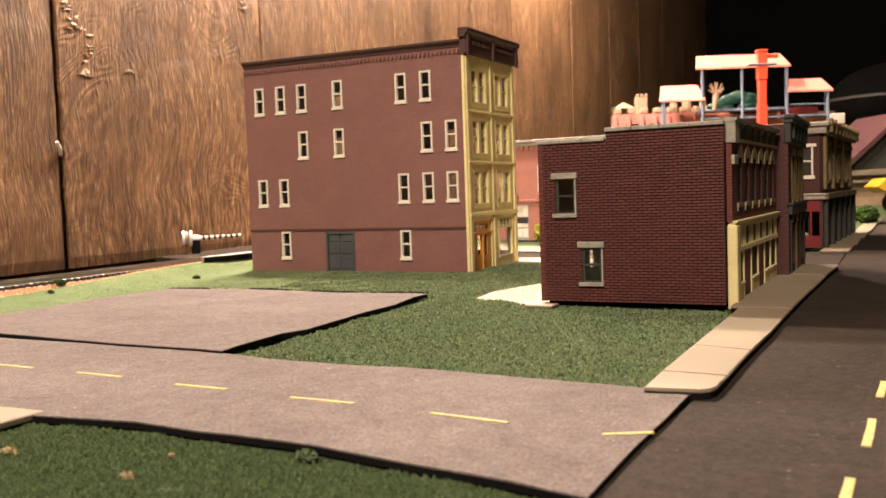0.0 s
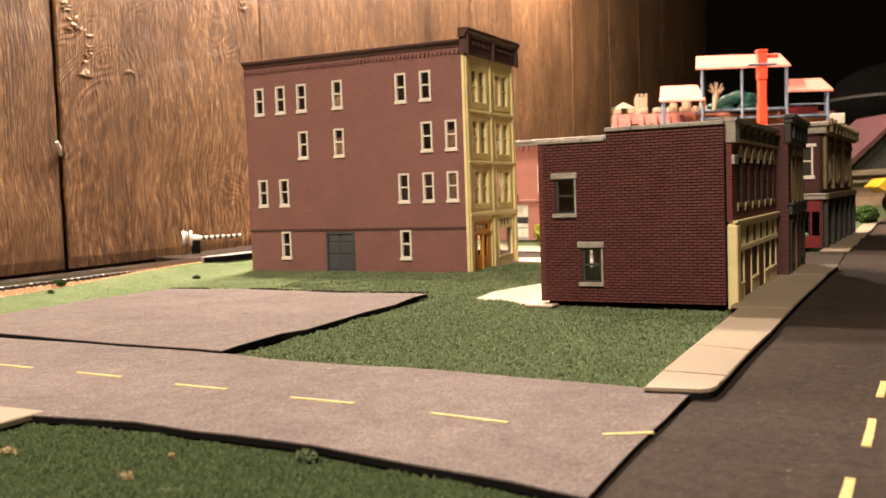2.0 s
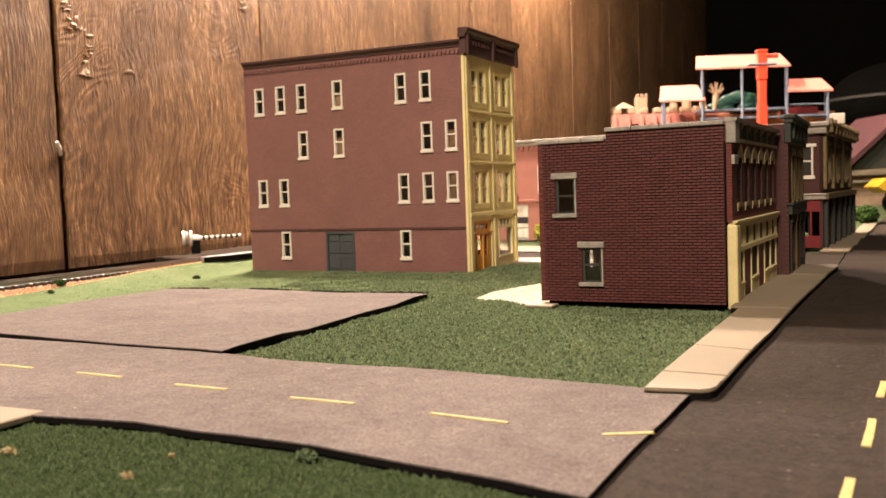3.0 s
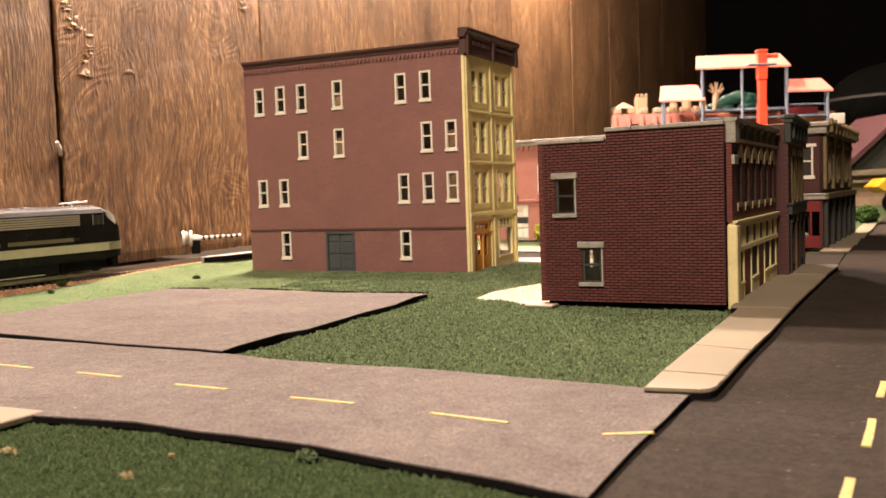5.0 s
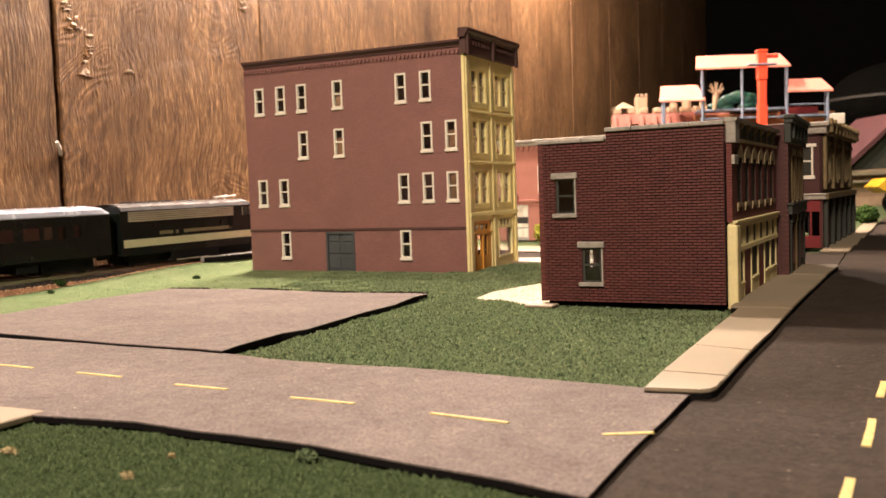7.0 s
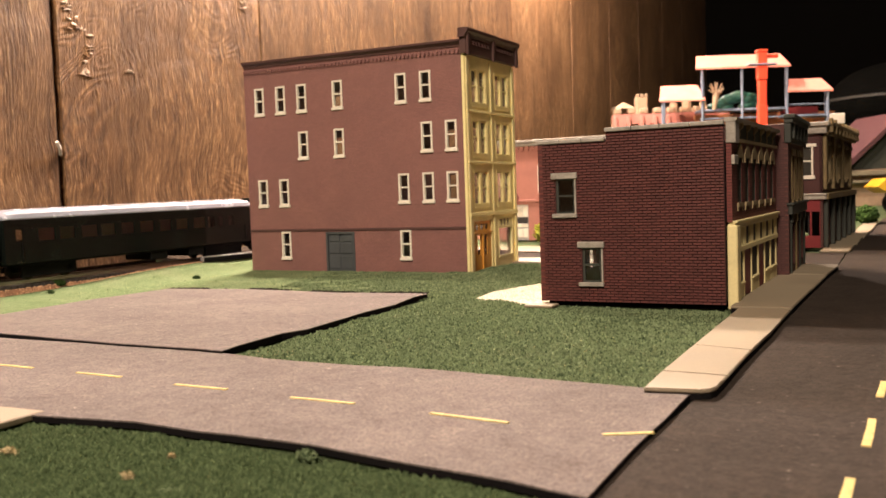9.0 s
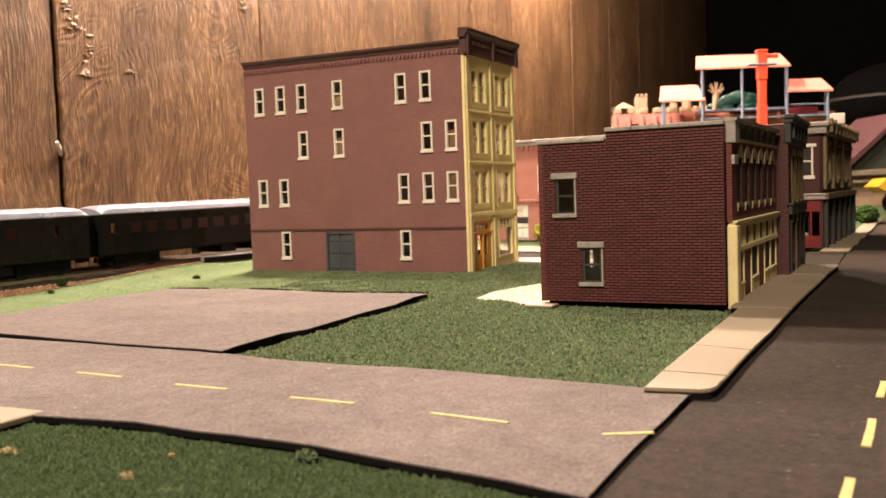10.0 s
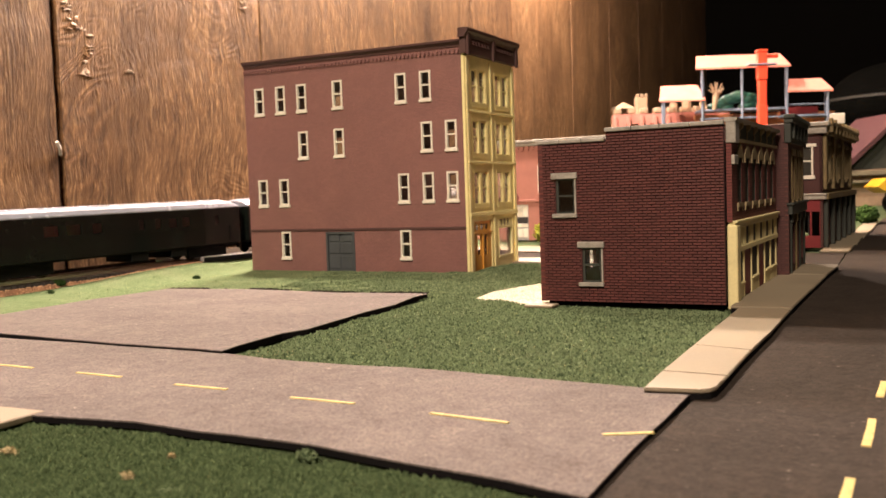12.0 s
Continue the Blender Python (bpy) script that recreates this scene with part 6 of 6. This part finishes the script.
def dump_truck():
    b = thing("toy_dump_truck", facing(1.45, 0.029), "yellow toy dump truck with ribbed bed", "toy truck")
    bm = bmesh.new()
    extrude_profile(bm, [(0.683, 0.045), (0.698, 0.0580), (0.790, 0.0620), (0.790, 0.036), (0.700, 0.034)], lambda s, d, z: Vector((d, s, z)), 0.0, 0.05)
    bed = part("bed", bm, YELLOW_TOY, b)
    for i in range(5):
        part("rib", boxes((0.705 + i * 0.017, 0.710 + i * 0.017, -0.002, 0.0, 0.038, 0.0575), bevel=0.0006), YELLOW_TOY, bed)
    part("chassis", boxes((0.715, 0.80, 0.008, 0.042, 0.014, 0.036), bevel=0.001), UNDER, b)
    for u in (0.732, 0.785):
        for y in (-0.004, 0.044):
            w = part("wheel", rod(bmesh.new(), (u, y, 0.0165), (u, y + 0.010, 0.0165), 0.0165, 22), UNDER, b)
            part("hub", rod(bmesh.new(), (u, y - 0.0012, 0.0165), (u, y + 0.0112, 0.0165), 0.0085, 16), YELLOW_TOY, w)


def dark_dome():
    bm = bmesh.new()
    bmesh.ops.create_uvsphere(bm, u_segments=48, v_segments=24, radius=0.17)
    for v in bm.verts:
        v.co.z *= 0.62
    # An unidentified dark dome, kept plain; its darkness is in the colour.
    b = thing("dark_rounded_shape", facing(2.3, 1.18, 0.0), "large dark rounded shape, its unlit tone put in the colour", "cover")
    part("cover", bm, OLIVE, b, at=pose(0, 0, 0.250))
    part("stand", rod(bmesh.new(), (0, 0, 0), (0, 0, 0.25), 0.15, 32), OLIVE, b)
    bm = bmesh.new()
    bmesh.ops.create_cone(bm, cap_ends=False, segments=48, radius1=0.1715, radius2=0.1715, depth=0.006)
    part("band", bm, paint("dull_band", (0.012, 0.011, 0.008), 0.7), b, at=pose(0, 0, 0.262))


toy_castle()
toy_playset()
toy_crane()
toy_figure()
far_house()
dump_truck()
dark_dome()

# ---------------------------------------------------------------- the shop's side wall, brick by brick


def brick_tint(name, source):
    n = Nodes(name, 0.6, 0, 0.35)
    r = n.add("ShaderNodeObjectInfo").outputs["Random"] if source == "object" else n.add("ShaderNodeNewGeometry").outputs["Random Per Island"]
    v = n.coords()
    # Side wall's shade is in these tones, darker than the front's brick.
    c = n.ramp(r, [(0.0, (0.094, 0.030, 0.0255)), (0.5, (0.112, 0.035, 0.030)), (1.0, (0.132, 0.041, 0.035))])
    small = n.noise(v, 1500, 4)
    big = n.noise(v, 45, 4)
    c = n.mix(0.6, c, n.ramp(small, [(0.3, (0.75, 0.73, 0.72)), (0.7, (1.15, 1.12, 1.1))]), "MULTIPLY")
    c = n.mix(0.6, c, n.ramp(big, [(0.3, (0.8, 0.8, 0.82)), (0.7, (1.15, 1.1, 1.08))]), "MULTIPLY")
    n.base(c)
    n.bump(small, 0.0001)
    return n.m


BRICK_PART = brick_tint("shaded_single_brick", "object")
BRICK_REST = brick_tint("shaded_joined_bricks", "island")


def side_bricks():
    rnd = random.Random(21)
    rise, length, gap = 0.00139, 0.0042, 0.00032
    proud = 0.0006
    verts, faces = [], []
    shared = {}

    def corners(w, h):
        b = 0.00012
        fr = [(b, -proud, b), (w - b, -proud, b), (w - b, -proud, h - b), (b, -proud, h - b)]
        bk = [(0, 0, 0), (w, 0, 0), (w, 0, h), (0, 0, h)]
        return fr + bk, [(0, 1, 2, 3), (4, 5, 1, 0), (5, 6, 2, 1), (6, 7, 3, 2), (7, 4, 0, 3)]

    count = 0
    row = 0
    z = 0.0024
    while z < 0.0850 - rise * 0.7:
        left = -shop_len if z + rise < 0.0810 else -0.0562
        x = -shop_len - (length / 2 if row % 2 else 0)
        while x < -0.0012:
            x0, x1 = max(x + gap / 2, left + 0.0001), min(x + length - gap / 2, -0.0011)
            x += length
            if x1 - x0 < 0.0007:
                continue
            spans = [(x0, x1)]
            h = rise - gap
            for u0, u1, z0, z1 in shop_holes:
                if z + rise > z0 - 0.0015 and z < z1 + 0.0028:
                    spans = [s for a, b in spans for s in ((a, min(b, u0 - 0.0002)), (max(a, u1 + 0.0006), b)) if s[1] - s[0] > 0.0005]
            for a, b in spans:
                w = b - a
                vs, fs = corners(w, h)
                y = 0.0006 + rnd.uniform(-0.00006, 0.0001)
                if a > -0.0300 and 0.004 < z < 0.0660 and count < 300 and abs(w - (length - gap)) < 1e-6:
                    key = "full"
                    if key not in shared:
                        me = bpy.data.meshes.new("brick")
                        me.from_pydata(vs, [], fs)
                        me.materials.append(BRICK_PART)
                        shared[key] = me
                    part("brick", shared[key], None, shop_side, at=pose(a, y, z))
                    count += 1
                else:
                    k = len(verts)
                    verts.extend((a + p[0], y + p[1], z + p[2]) for p in vs)
                    faces.extend(tuple(k + i for i in f) for f in fs)
        z += rise
        row += 1
    me = bpy.data.meshes.new("brickwork")
    me.from_pydata(verts, [], faces)
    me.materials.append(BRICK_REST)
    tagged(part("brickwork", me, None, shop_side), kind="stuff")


side_bricks()

motions()
